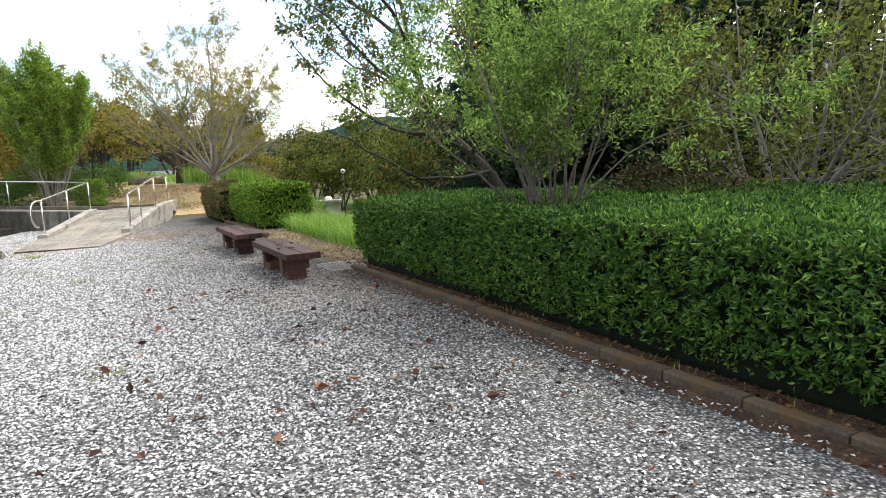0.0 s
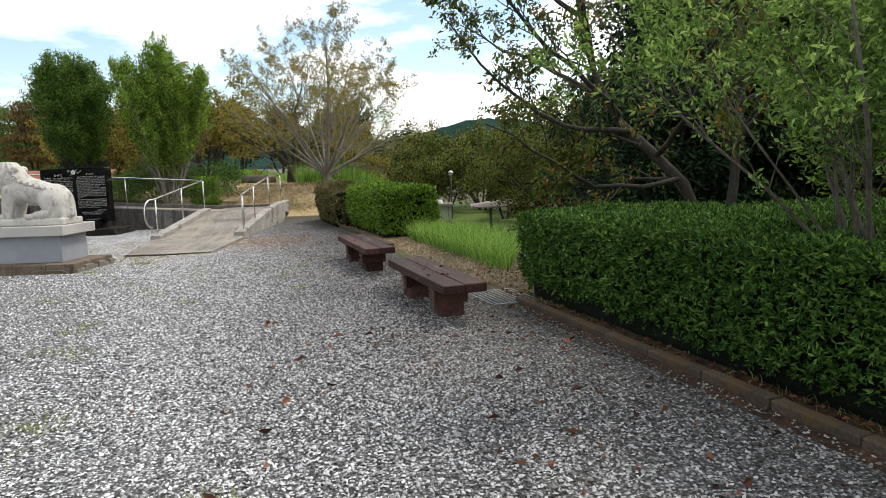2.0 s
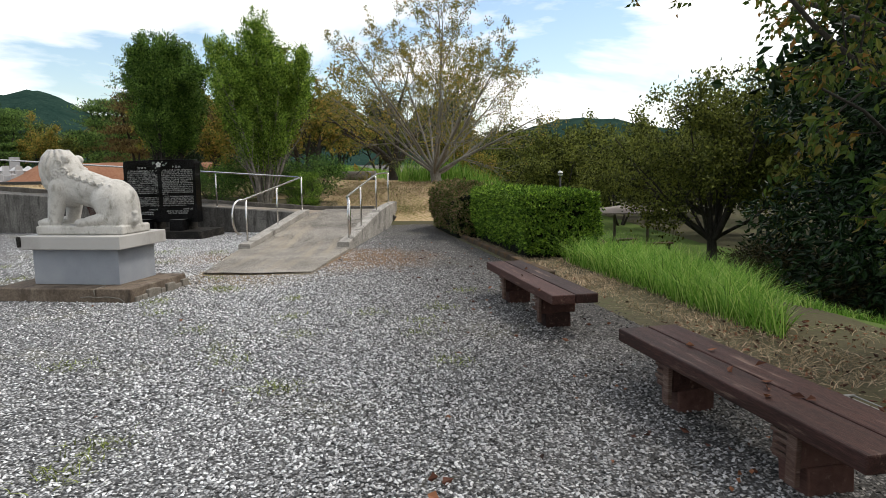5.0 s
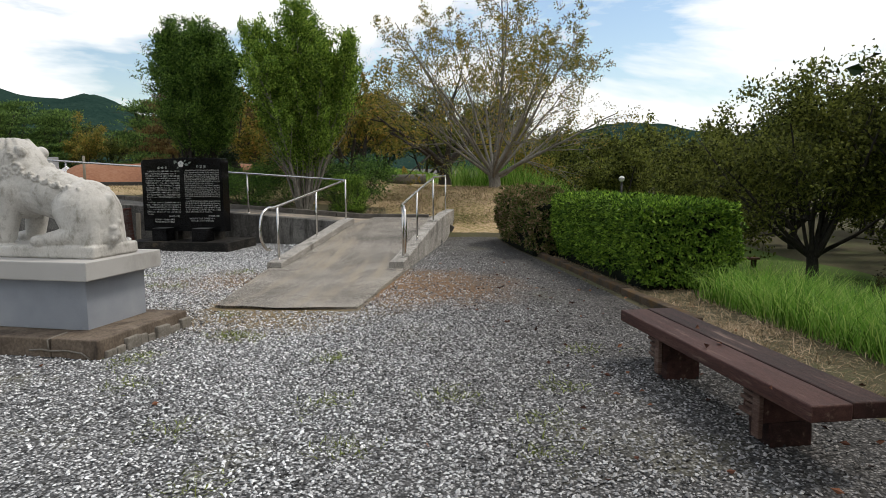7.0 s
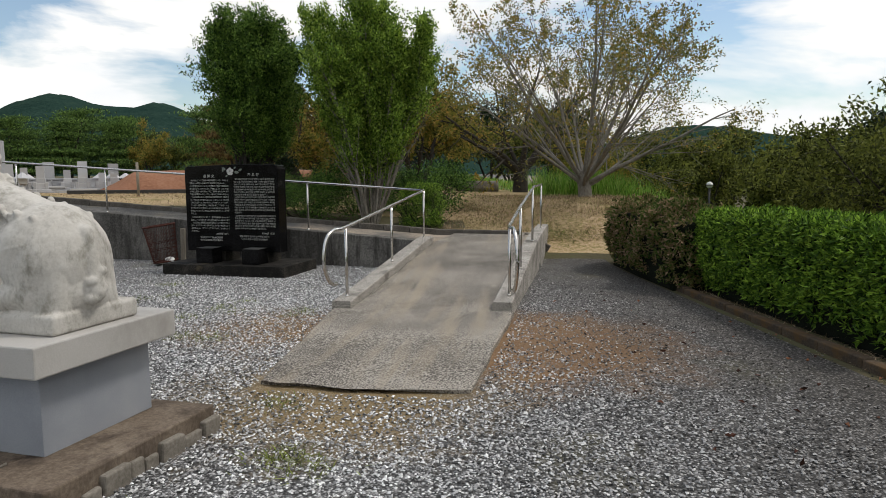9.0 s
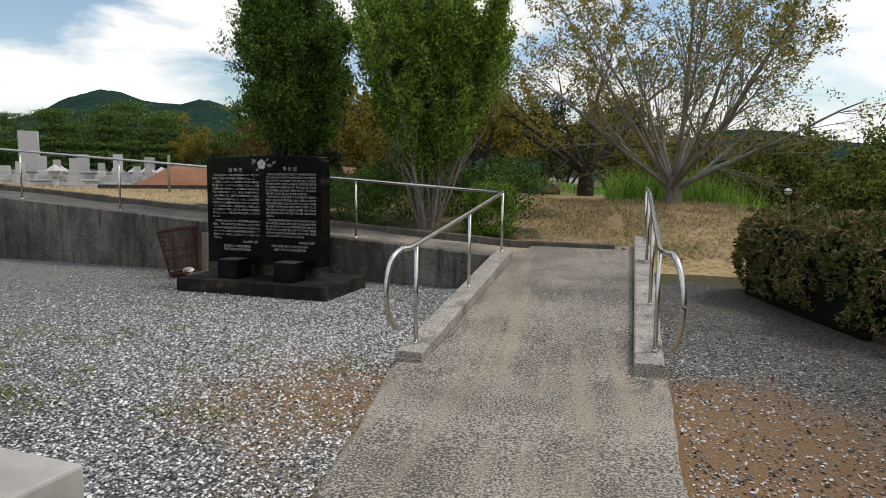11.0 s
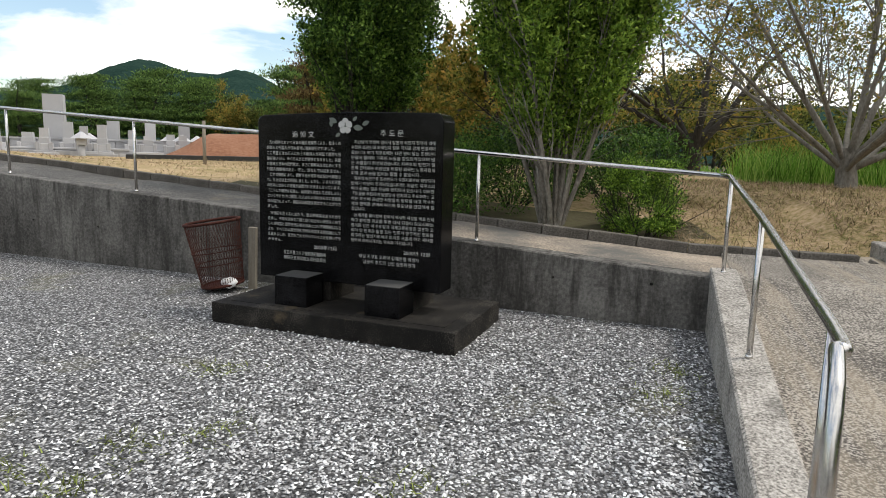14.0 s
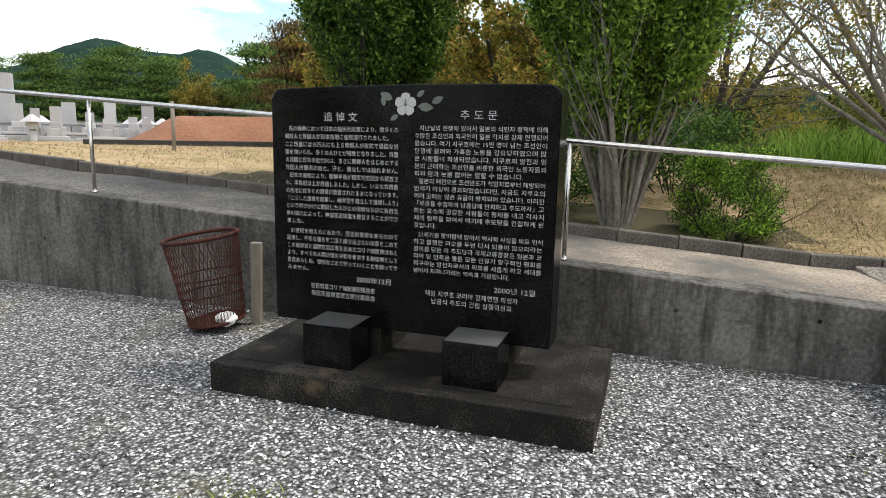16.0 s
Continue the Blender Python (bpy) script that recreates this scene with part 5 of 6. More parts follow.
tree("zelkova_tree", at_ground(9.3, 31.5), on_trunk(layered_tree(51, 6.0, 34, 0.165, 14), 1.1, 0.22, 0.16), BARK_DARK, ZELKOVA_LEAF, "broad round-crowned dull green tree on the lower lawn")
tree("zelkova_tree", at_ground(14.5, 30.5, 80), on_trunk(layered_tree(52, 7.6, 36, 0.185, 14), 1.2, 0.24, 0.17), BARK_DARK, ZELKOVA_LEAF, "broad round-crowned tree behind the picnic shelter")
tree("zelkova_tree", at_ground(13.5, 42.0, 140), on_trunk(layered_tree(53, 6.4, 60, 0.22, 8), 1.2, 0.22, 0.16), BARK_DARK, ZELKOVA_LEAF, "dark spreading tree on the lower lawn")


# woods: a few grown shapes repeated
def wood_shape(seed, kind):
    rng = np.random.default_rng(seed)
    if kind == "pine":
        at, way = fan(rng, 2, (3, 12), 0.1)
        wood, _ = plant(rng, (at, way, np.array([8.5, 7.0]), np.array([0.17, 0.13]), 0.04, 0.02), [(12, (60, 88), (0.3, 1.0), 0.34, 0.4, 0.08, 0.01)], (1, 0.1, 0.1, 0.1, 0))
        k = 46
        h = rng.uniform(0.14, 1.0, k)
        r = 3.7 * (1.06 - h) ** 0.7 * rng.uniform(0.2, 1.0, k)
        a = rng.uniform(0, 2 * math.pi, k)
        C = np.stack([np.cos(a) * r, np.sin(a) * r, h * 8.2], 1)
        n = 9000
        idx = rng.integers(0, k, n)
        spot = rng.normal(0, 1, (n, 3)) * np.array([0.74, 0.74, 0.12])
        way = unit(rng, n)
        way[:, 2] = np.abs(way[:, 2]) + 0.3
        return wood, blades(rng, C[idx] + spot, way, 0.34, 0.10)
    at, way = fan(rng, 4, (6, 36), 0.2)
    return plant(rng, (at, way, 6.6 * rng.uniform(0.75, 1.0, 4), rng.uniform(0.10, 0.16, 4), 0.06, 0.03), [(8, (25, 60), (0.3, 1.0), 0.5, 0.45, 0.08, 0.03), (5, (25, 60), (0.2, 1.0), 0.5, 0.5, 0.1, 0.0)], (40, 0.28, 0.32, 0.19, -0.1), 5, True)


shapes = {}
for key, kind, seed, bark, leafmat, label in (("a", "broad", 61, BARK_DARK, ZELKOVA_LEAF, "dull green broadleaf tree at the edge of the wood"), ("b", "broad", 62, BARK_DARK, ZELKOVA_LEAF, "dark green broadleaf tree at the edge of the wood"),
                                              ("c", "broad", 63, BARK_DARK, AUTUMN_LEAF, "yellowing broadleaf tree at the edge of the wood"), ("p", "pine", 64, BARK_DARK, PINE_LEAF, "layered dark green pine tree at the edge of the wood"),
                                              ("r", "pine", 65, BARK_DARK, RUSTY_PINE, "brown withered conifer beside the cemetery"), ("e", "broad", 66, BARK_DARK, CAMELLIA_LEAF, "dark evergreen tree at the edge of the wood")):
    shapes[key] = (wood_shape(seed, kind), bark, leafmat, label)

rng_w = random.Random(77)
first = {}


def wood_tree(key, x, y, size, z=None):
    m = pose(x, y, (float(land(x, y)) if z is None else z) - 0.1, 0, 0, rng_w.uniform(0, 360))
    if key not in first:
        geo, bark, leafmat, label = shapes[key]
        first[key] = tree("pine_tree" if key in "pr" else "woodland_tree", m, geo, bark, leafmat, label, group="trees of the wood")
        ob = first[key]
    else:
        ob = copy_thing(first[key], m)
    wide = size * (1.3 if key == "p" and x < -30 else 1.0)
    ob.scale = (wide, wide, size * (rng_w.uniform(0.78, 1.15) if key == "p" and x < -30 else rng_w.uniform(0.9, 1.1)))
    return ob


# left: pines beyond the cemetery; middle: behind the lawn; right: the wood on the lower ground
for key, x, y, s in (("p", -56, 62, 0.62), ("p", -52, 66, 0.7), ("p", -48, 68, 0.78), ("p", -60, 58, 0.6), ("p", -44, 70, 0.72), ("c", -41, 70, 0.62), ("p", -64, 62, 0.65), ("p", -50, 73, 0.85), ("a", -38, 74, 0.7), ("b", -34, 70, 0.7), ("p", -66, 54, 0.62), ("p", -70, 58, 0.7), ("p", -54, 70, 0.8), ("p", -58, 66, 0.72), ("p", -46, 74, 0.8), ("a", -42, 76, 0.7), ("p", -62, 54, 0.55),
                     ("r", -20.5, 47, 0.62), ("r", -17.5, 51, 0.6), ("p", -22.5, 56, 0.85), ("p", -27, 60, 0.8), ("p", -31, 64, 0.75), ("a", -14, 52, 0.75), ("c", -12.5, 44, 0.7), ("a", -17, 58, 0.8), ("c", -9, 54, 0.8), ("a", -5, 58, 0.8), ("c", -1, 54, 0.62), ("e", -7, 64, 0.9), ("e", -2, 66, 0.9), ("e", -13, 66, 0.9),
                     ("a", 2.5, 50, 0.55), ("c", 0.8, 47, 0.42), ("b", 7, 56, 0.85), ("a", 11, 60, 0.9), ("b", 4.2, 62, 0.95), ("a", 15, 54, 0.95), ("e", 19, 58, 1.0), ("b", 22, 50, 1.0), ("a", 25, 44, 1.05), ("e", 20, 38, 1.0), ("b", 21, 30, 1.05), ("e", 18, 24, 1.0), ("a", 24, 24, 1.1),
                     ("b", 20, 17, 0.9), ("e", 16, 12.5, 0.7), ("a", 19, 9, 0.85), ("e", 17.5, 5, 0.75), ("b", 16, 0, 0.8), ("e", 20, 0, 0.9), ("b", 12, -6, 1.0), ("e", 18, -8, 1.1), ("a", 28, 14, 1.25), ("b", 28, 34, 1.2), ("e", 30, 2, 1.25), ("b", 12, 66, 1.0), ("a", 18, 70, 1.1), ("e", 26, 66, 1.15), ("b", 33, 54, 1.2),
                     ("e", 12.5, 16, 1.35), ("e", 14.2, 9.6, 0.95), ("b", 14.8, 20.5, 1.35), ("e", 11.0, 20.0, 1.25), ("e", -1, 76, 1.05), ("a", -22, 72, 1.0), ("b", -29, 78, 1.05), ("e", 7, 78, 1.0), ("b", 10.5, 49, 0.7),
                     ("a", -20, -18, 1.0), ("b", -8, -20, 1.0), ("a", 4, -18, 1.0), ("b", -30, -8, 1.0), ("a", -34, 6, 1.0), ("p", -36, 20, 1.0)):
    wood_tree(key, x, y, s)


# ---- clipped hedges ----
def hedge(name, m, L, W, H, count, leafmat, label, size, round_off=0.16, lumps=0.05, only=None, seed=5):
    """A clipped block: solid core, near-black to paint the shade among its twigs, and a coat of leaves in whorls; its
    local x runs along it, y across.
    """
    rng = np.random.default_rng(seed)
    root = thing(name, m, label, "hedge")
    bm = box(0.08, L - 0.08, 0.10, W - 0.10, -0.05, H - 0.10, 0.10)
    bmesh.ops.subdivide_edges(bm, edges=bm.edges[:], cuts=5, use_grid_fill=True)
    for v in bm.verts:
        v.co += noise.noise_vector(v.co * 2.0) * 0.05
    part("shade_core", bm, CORE_SHADE, root)
    areas = {"front": L * H, "back": L * H, "top": L * W * 1.15, "end0": W * H, "end1": W * H}
    total = sum(areas.values())
    P, N = [], []
    for side, area in areas.items():
        n = int(count * area / total)
        u, v = rng.uniform(0, 1, n), rng.uniform(0, 1, n)
        if side in ("front", "back"):
            y = np.zeros(n) if side == "front" else np.full(n, W)
            v = 0.07 + 0.93 * v ** 0.85
            p, nn = np.stack([u * L, y, v * H], 1), np.tile([0, -1.0 if side == "front" else 1.0, 0.25], (n, 1))
        elif side == "top":
            p, nn = np.stack([u * L, v * W, np.full(n, H)], 1), np.tile([0, 0, 1.0], (n, 1))
        else:
            v = 0.07 + 0.93 * v
            p, nn = np.stack([np.full(n, 0.0 if side == "end0" else L), u * W, v * H], 1), np.tile([-1.0 if side == "end0" else 1.0, 0, 0.25], (n, 1))
        P.append(p), N.append(nn)
    P, N = np.concatenate(P), np.concatenate(N)
    # rounded shoulders and an uneven face
    for ax, size_ax in ((0, L), (1, W)):
        near = np.minimum(P[:, ax], size_ax - P[:, ax])
        rise = np.maximum(0, P[:, 2] - (H - round_off)) / round_off
        drop = np.maximum(0, round_off - near) / round_off
        P[:, 2] -= 0.4 * round_off * drop ** 2 * (rise > 0.99)
        inwards = np.where(P[:, ax] < size_ax / 2, 1.0, -1.0)
        P[:, ax] += inwards * round_off * 0.4 * rise ** 2 * (near < 0.01)
    lump = np.array([noise.noise(Vector(p) * 1.6) + 0.6 * noise.noise(Vector(p) * 5.0) for p in P])
    P = P + N * (lump * lumps)[:, None] + N * rng.normal(0, 0.022, (len(P), 1)) - N * 0.02
    P[:, 1] += np.where(P[:, 2] < 0.35 * H, np.where(P[:, 1] < W / 2, 1, -1) * 0.16 * (1 - P[:, 2] / (0.35 * H)), 0)
    # each spot is a whorl of five leaves
    k = 5
    at = np.repeat(P, k, 0) + rng.normal(0, 0.006, (len(P) * k, 3))
    out = np.repeat(N + rng.normal(0, 0.45, N.shape), k, 0)
    way = unit(rng, len(at)) * 1.0 + out * 0.75
    LV, LF = blades(rng, at, way, size * rng.uniform(0.7, 1.25, len(at)), size * 0.40 * rng.uniform(0.8, 1.2, len(at)))
    part("foliage", np_mesh("foliage", LV, LF, leafmat), leafmat, root)
    return root


# local x runs along the kerb, local y away from the yard
ALONG = math.degrees(math.atan2(1, -0.2))


def beside_kerb(y, off):
    d = Vector((-0.2, 1, 0)).normalized()
    n = Vector((d.y, -d.x, 0))
    p = Vector((kerb_x(y), y, 0)) + n * off
    return Matrix.Translation(p) @ Matrix(((d.x, n.x, 0, 0), (d.y, n.y, 0, 0), (0, 0, 1, 0), (0, 0, 0, 1)))


hedge("azalea_hedge", beside_kerb(-1.0, 0.24), 11.12, 2.25, 1.0, 44000, HEDGE_LEAF, "broad clipped dark green azalea hedge behind the kerb", 0.052, seed=5)
hedge("azalea_hedge", beside_kerb(-1.0, 2.75), 10.6, 2.3, 0.98, 10000, HEDGE_LEAF, "second row of the clipped azalea hedge", 0.060, seed=6)
hedge("clipped_bush", beside_kerb(17.15, 0.28), 3.9, 1.4, 1.15, 12000, BUSH_LEAF, "clipped bright green bush beside the gravel", 0.074, 0.25, 0.07, seed=7)
hedge("withered_bush", beside_kerb(20.75, -0.16), 3.0, 1.4, 1.1, 6500, DRY_BUSH_LEAF, "half-withered brownish bush beyond the green bush", 0.07, 0.45, 0.32, seed=8)


def low_shrub(m, label, r, h, count, leafmat, size, seed):
    rng = np.random.default_rng(seed)
    root = thing("low_shrub", m, label, "shrub")
    at, way = fan(rng, 16, (15, 65), 0.1)
    wood, _ = plant(rng, (at, way, np.full(16, h * 0.9), np.full(16, 0.012), 0.06, 0.03), [(7, (25, 55), (0.2, 1.0), 0.45, 0.6, 0.1, 0.03)], (1, 0.1, 0.1, 0.1, 0))
    part("trunk", np_mesh("trunk", *wood, BARK_DARK), BARK_DARK, root)
    k = 46
    a, q = rng.uniform(0, 2 * math.pi, k), rng.uniform(0.1, 1.0, k)
    C = np.stack([np.cos(a) * r * np.sqrt(1 - q * q * 0.6) * rng.uniform(0.5, 1, k), np.sin(a) * r * np.sqrt(1 - q * q * 0.6) * rng.uniform(0.5, 1, k), q * h * 0.9], 1)
    idx = rng.integers(0, k, count)
    spot = unit(rng, count) * rng.uniform(0, 1, (count, 1)) ** 0.45 * np.array([0.34, 0.34, 0.2]) * r
    way = unit(rng, count) + spot * 2
    way[:, 2] += 0.3
    part("foliage", np_mesh("foliage", *blades(rng, C[idx] + spot, way, size * rng.uniform(0.7, 1.3, count), size * 0.42), leafmat), leafmat, root)
    return root


low_shrub(at_ground(-5.62, 26.0), "low bushy green shrub at the edge of the dry lawn", 0.56, 1.1, 15000, BUSH_LEAF, 0.042, 91)
low_shrub(at_ground(-8.7, 26.6), "dark clipped shrub in the planting bed", 1.25, 1.15, 12000, HEDGE_LEAF, 0.055, 92)
low_shrub(at_ground(-7.7, 27.6), "dark shrub in the planting bed", 1.3, 1.5, 12000, HEDGE_LEAF, 0.06, 93)
low_shrub(at_ground(-10.5, 28.4), "very dark dense shrub behind the memorial stone", 0.95, 1.5, 7000, CAMELLIA_LEAF, 0.09, 94)
for sx, sy, sr, sh, seed in ((5.3, 19.2, 1.0, 1.3, 96), (6.4, 20.8, 1.3, 1.6, 97), (5.6, 16.4, 0.9, 1.2, 98), (8.4, 24.0, 1.5, 1.8, 99), (5.2, 7.2, 1.1, 1.5, 100), (7.6, 10.2, 1.3, 1.6, 101)):
    low_shrub(at_ground(sx, sy), "tangled brown-green brush on the shaded bank", sr, sh, 3200, BRUSH_LEAF, 0.09, seed)
low_shrub(at_ground(-5.9, 28.6), "dark shrub behind the pale-stemmed tree", 1.2, 1.4, 6000, HEDGE_LEAF, 0.08, 95)


# ---- grasses, straw, weeds, litter ----
def grass(name, spots, length, width, mat_, label, bend=0.5, seed=1, lean=0.35):
    rng = np.random.default_rng(seed)
    n = len(spots)
    z = land(spots[:, 0], spots[:, 1])
    root = np.column_stack([spots, z - 0.02])
    way = np.column_stack([rng.normal(0, lean, n), rng.normal(0, lean, n), np.ones(n)])
    way /= np.linalg.norm(way, axis=1, keepdims=True)
    L = length * rng.uniform(0.5, 1.15, n)
    side = np.column_stack([rng.normal(size=n), rng.normal(size=n), np.zeros(n)])
    side /= np.linalg.norm(side, axis=1, keepdims=True)
    flop = np.column_stack([way[:, :2] * 1.6, -np.full(n, 0.25)])
    w = width * rng.uniform(0.6, 1.3, n)[:, None]
    mid = root + way * (L * 0.55)[:, None]
    tip = root + way * L[:, None] + flop * (L * bend)[:, None]
    V = np.stack([root - side * w * 0.5, root + side * w * 0.5, mid + side * w * 0.4, mid - side * w * 0.4, tip], 1).reshape(-1, 3)
    i = np.arange(n)[:, None] * 5
    F = np.concatenate([i + np.array([[0, 1, 2]]), i + np.array([[0, 2, 3]]), i + np.array([[3, 2, 4]])])
    return tagged(new(name, np_mesh(name, V, F, mat_)), label, "grass", kind="stuff")


def along_kerb(rng, n, y0, y1, w0, w1):
    y = rng.uniform(y0, y1, n)
    return np.column_stack([kerb_x(y) + rng.uniform(w0, w1, n), y])


rg = np.random.default_rng(101)


def tapered(spots):
    """The strip of tall grass narrows to a point towards the hedge."""
    w = spots[:, 0] - kerb_x(spots[:, 1])
    return spots[w < 0.95 + 0.48 * (spots[:, 1] - 11.8)]



grass("tall_grass", tapered(along_kerb(rg, 10500, 11.8, 16.9, 0.85, 2.1)), 0.56, 0.010, GRASS, "tall bright green grass on the bank", 0.45, 1, 0.32)
grass("reed_grass", np.column_stack([rg.uniform(-3.2, 3.4, 3200), rg.uniform(32.3, 35, 3200)]), 1.1, 0.018, GRASS, "tall green grass right of the cherry tree", 0.3, 2, 0.2)
grass("mound_grass", np.column_stack([rg.normal(-7.6, 2.4, 6000), rg.normal(44.5, 2.2, 6000)]), 0.35, 0.03, GRASS, "bright green grass on a low mound", 0.3, 3, 0.3)
grass("bank_grass", np.concatenate([along_kerb(rg, 7500, 13.5, 30, 2.2, 4.6), along_kerb(rg, 9000, 24, 48, 4, 15)]), 0.20, 0.016, GRASS, "short rough grass on the bank", 0.4, 4, 0.5)
lawn = np.column_stack([rg.uniform(-5.2, 0.5, 26000), rg.uniform(25.1, 33, 26000)])
grass("dry_lawn_straw", lawn, 0.20, 0.009, STRAW, "cut straw lying on the dry lawn", 0.9, 5, 1.6)
grass("lawn_tufts", lawn[rg.integers(0, len(lawn), 7000)] + rg.normal(0, 0.2, (7000, 2)), 0.10, 0.008, MOSS, "thin green tufts in the dry lawn", 0.4, 6, 0.5)
grass("lawn_straw", np.column_stack([rg.uniform(-24, -10, 9000), rg.uniform(26.2, 38, 9000)]), 0.14, 0.012, STRAW, "dry grass of the lawn beside the cemetery", 0.6, 7, 0.9)
grass("verge_straw", np.concatenate([along_kerb(rg, 3200, 10.4, 15.5, 0.10, 1.05), along_kerb(rg, 1300, 9.7, 12.4, 0.4, 2.6), along_kerb(rg, 2500, 15.0, 17.6, 0.05, 1.2), along_kerb(rg, 900, 17.3, 21.5, 0.12, 0.4)]), 0.14, 0.007, STRAW, "dry straw along the edge of the gravel", 0.9, 8, 1.5)
tufts = np.array([[-4.5, 11.2], [-3.9, 12.4], [-4.6, 13.2], [-4.8, 15.6], [-3.2, 11.3], [-2.6, 10.6], [-4.9, 13.75], [-4.2, 14.6], [-5.9, 18.6], [-7.1, 18.3], [-6.3, 17.4], [-7.6, 17.3], [-8.8, 18.9], [-8.1, 19.6], [-1.6, 12.2], [-2.2, 13.1], [-3.4, 9.3], [-3.0, 8.4], [-6.7, 16.2], [-7.9, 15.8], [-5.6, 21.0], [-5.5, 21.6]])
tufts = np.concatenate([tufts, np.column_stack([rg.uniform(-6.5, -1.0, 26), rg.uniform(3.5, 15, 26)]), np.column_stack([rg.uniform(-9.5, -5.8, 16), rg.uniform(15.5, 20.8, 16)])])
k = rg.integers(0, len(tufts), 7500)
grass("gravel_weeds", tufts[k] + rg.normal(0, 0.10, (7500, 2)), 0.085, 0.009, MOSS, "small yellow-green weeds in the gravel", 0.5, 9, 0.8)
grass("slab_weeds", np.concatenate([np.column_stack([rg.uniform(-5.5, -3.3, 1500), 15.95 + rg.normal(0, 0.07, 1500)]), np.column_stack([rg.normal(-3.0, 0.3, 2200), rg.normal(17.8, 0.75, 2200)]), np.column_stack([rg.normal(-5.65, 0.12, 700), rg.normal(17.9, 0.5, 700)]), np.column_stack([rg.uniform(-2.6, -1.0, 1500), rg.normal(24.6, 0.7, 1500)])]), 0.03, 0.006, STRAW, "rusty dry moss round the foot of the ramp", 0.7, 10, 1.2)
spots = along_kerb(rg, 900, 0.5, 10.0, 0.12, 0.42)
grass("hedge_foot_grass", spots, 0.09, 0.008, MOSS, "sparse grass at the foot of the hedge", 0.5, 12, 0.6)


def litter(name, spots, size, label, lift=0.015, seed=3):
    rng = np.random.default_rng(seed)
    n = len(spots)
    at = np.column_stack([spots, land(spots[:, 0], spots[:, 1]) + lift])
    way = np.column_stack([rng.normal(size=n), rng.normal(size=n), rng.normal(0, 0.15, n)])
    V, F = blades(rng, at, way, size * rng.uniform(0.6, 1.2, n), size * 0.55)
    return tagged(new(name, np_mesh(name, V, F, LITTER)), label, "leaves", kind="stuff")


litter("fallen_leaves", np.concatenate([along_kerb(rg, 650, 0, 10.2, 0.10, 0.5), along_kerb(rg, 130, 0, 10, -1.8, 0.0), along_kerb(rg, 160, 8, 20, -2.2, 0.6), along_kerb(rg, 500, 9.6, 12.5, 0.1, 2.4), np.column_stack([rg.uniform(-6, 2, 60), rg.uniform(2, 14, 60)])]), 0.055, "brown fallen leaves on gravel and along the kerb")
litter("large_fallen_leaves", np.column_stack([rg.uniform(-1.6, 1.5, 70), rg.uniform(3.5, 9.2, 70)]), 0.10, "curled red-brown leaves scattered on the gravel by the bench", 0.022, 5)
for bx, by, n in ((0.33, 9.58, 9), (-0.37, 13.05, 4)):
    rr = np.random.default_rng(int(by * 10))
    sp = np.column_stack([bx + rr.uniform(-0.18, 0.18, n), by + rr.uniform(-0.9, 0.9, n)])
    V, F = blades(rr, np.column_stack([sp, np.full(n, 0.424)]), np.column_stack([rr.normal(size=n), rr.normal(size=n), np.full(n, 0.12)]), 0.07, 0.035)
    tagged(new("bench_leaves", np_mesh("bench_leaves", V, F, LITTER)), "brown fallen leaves lying on the bench seat", "leaves", kind="stuff")


# ---- cemetery and red bank ----
def build_red_bank():
    bm = bmesh.new()
    bmesh.ops.create_grid(bm, x_segments=60, y_segments=14, size=0.5)
    for v in bm.verts:
        x, y = v.co.x * 15, v.co.y * 7
        h = 1.35 * float(smooth(-3.2, 0.2, y)) * float(smooth(-7.5, -4.5, x) * smooth(7.5, 6, x))
        v.co = Vector((x, y, h + 0.16 * noise.noise((x * 0.6, y * 0.9, 2)) - 0.12))
    bank = part("red_bank", bm, RED_EARTH, None, smooth=True)
    bank.matrix_world = pose(-18.8, 43.6, float(land(-18.8, 41)) - 0.15, 0, 0, 33)
    tagged(bank, "bare red earth bank", "bank", kind="structure")


def build_grave(m, height, wide, seed, label):
    rng = random.Random(seed)
    root = thing("gravestone", m, label, "gravestone", "graves")
    part("plinth", box(-wide, wide, -wide, wide, -0.2, 0.45, 0.02), GRAVE, root)
    part("step", box(-wide * 0.7, wide * 0.7, -wide * 0.7, wide * 0.7, 0.45, 0.75, 0.02), GRAVE, root)
    part("block", box(-wide * 0.5, wide * 0.5, -wide * 0.5, wide * 0.5, 0.75, 1.0, 0.02), GRAVE, root)
    w = wide * 0.42
    bm = box(-w, w, -w, w, 1.0, height, 0.0)
    part("stele", bm, GRAVE, root)
    for s in (-1, 1):
        part("flower_vase", box(s * wide * 0.6 - 0.08, s * wide * 0.6 + 0.08, -wide * 0.85, -wide * 0.7, 0.45, 0.8, 0.02), GRAVE, root)
    part("front_wall", box(-wide * 1.4, wide * 1.4, -wide * 1.5, -wide * 1.3, -0.2, 0.35 + rng.uniform(0, 0.2), 0.02), GRAVE, root)
    return root


def build_lantern(m):
    root = thing("stone_lantern", m, "pale stone lantern among the graves", "lantern")
    part("shaft", pipe([(0, 0, -0.1), (0, 0, 0.75)], 0.12, 10), GRAVE, root)
    part("fire_box", box(-0.18, 0.18, -0.18, 0.18, 0.75, 1.05, 0.02), GRAVE, root)
    bm = bmesh.new()
    bmesh.ops.create_cone(bm, cap_ends=True, segments=6, radius1=0.45, radius2=0.05, depth=0.28, matrix=pose(0, 0, 1.17))
    part("cap", bm, GRAVE, root)


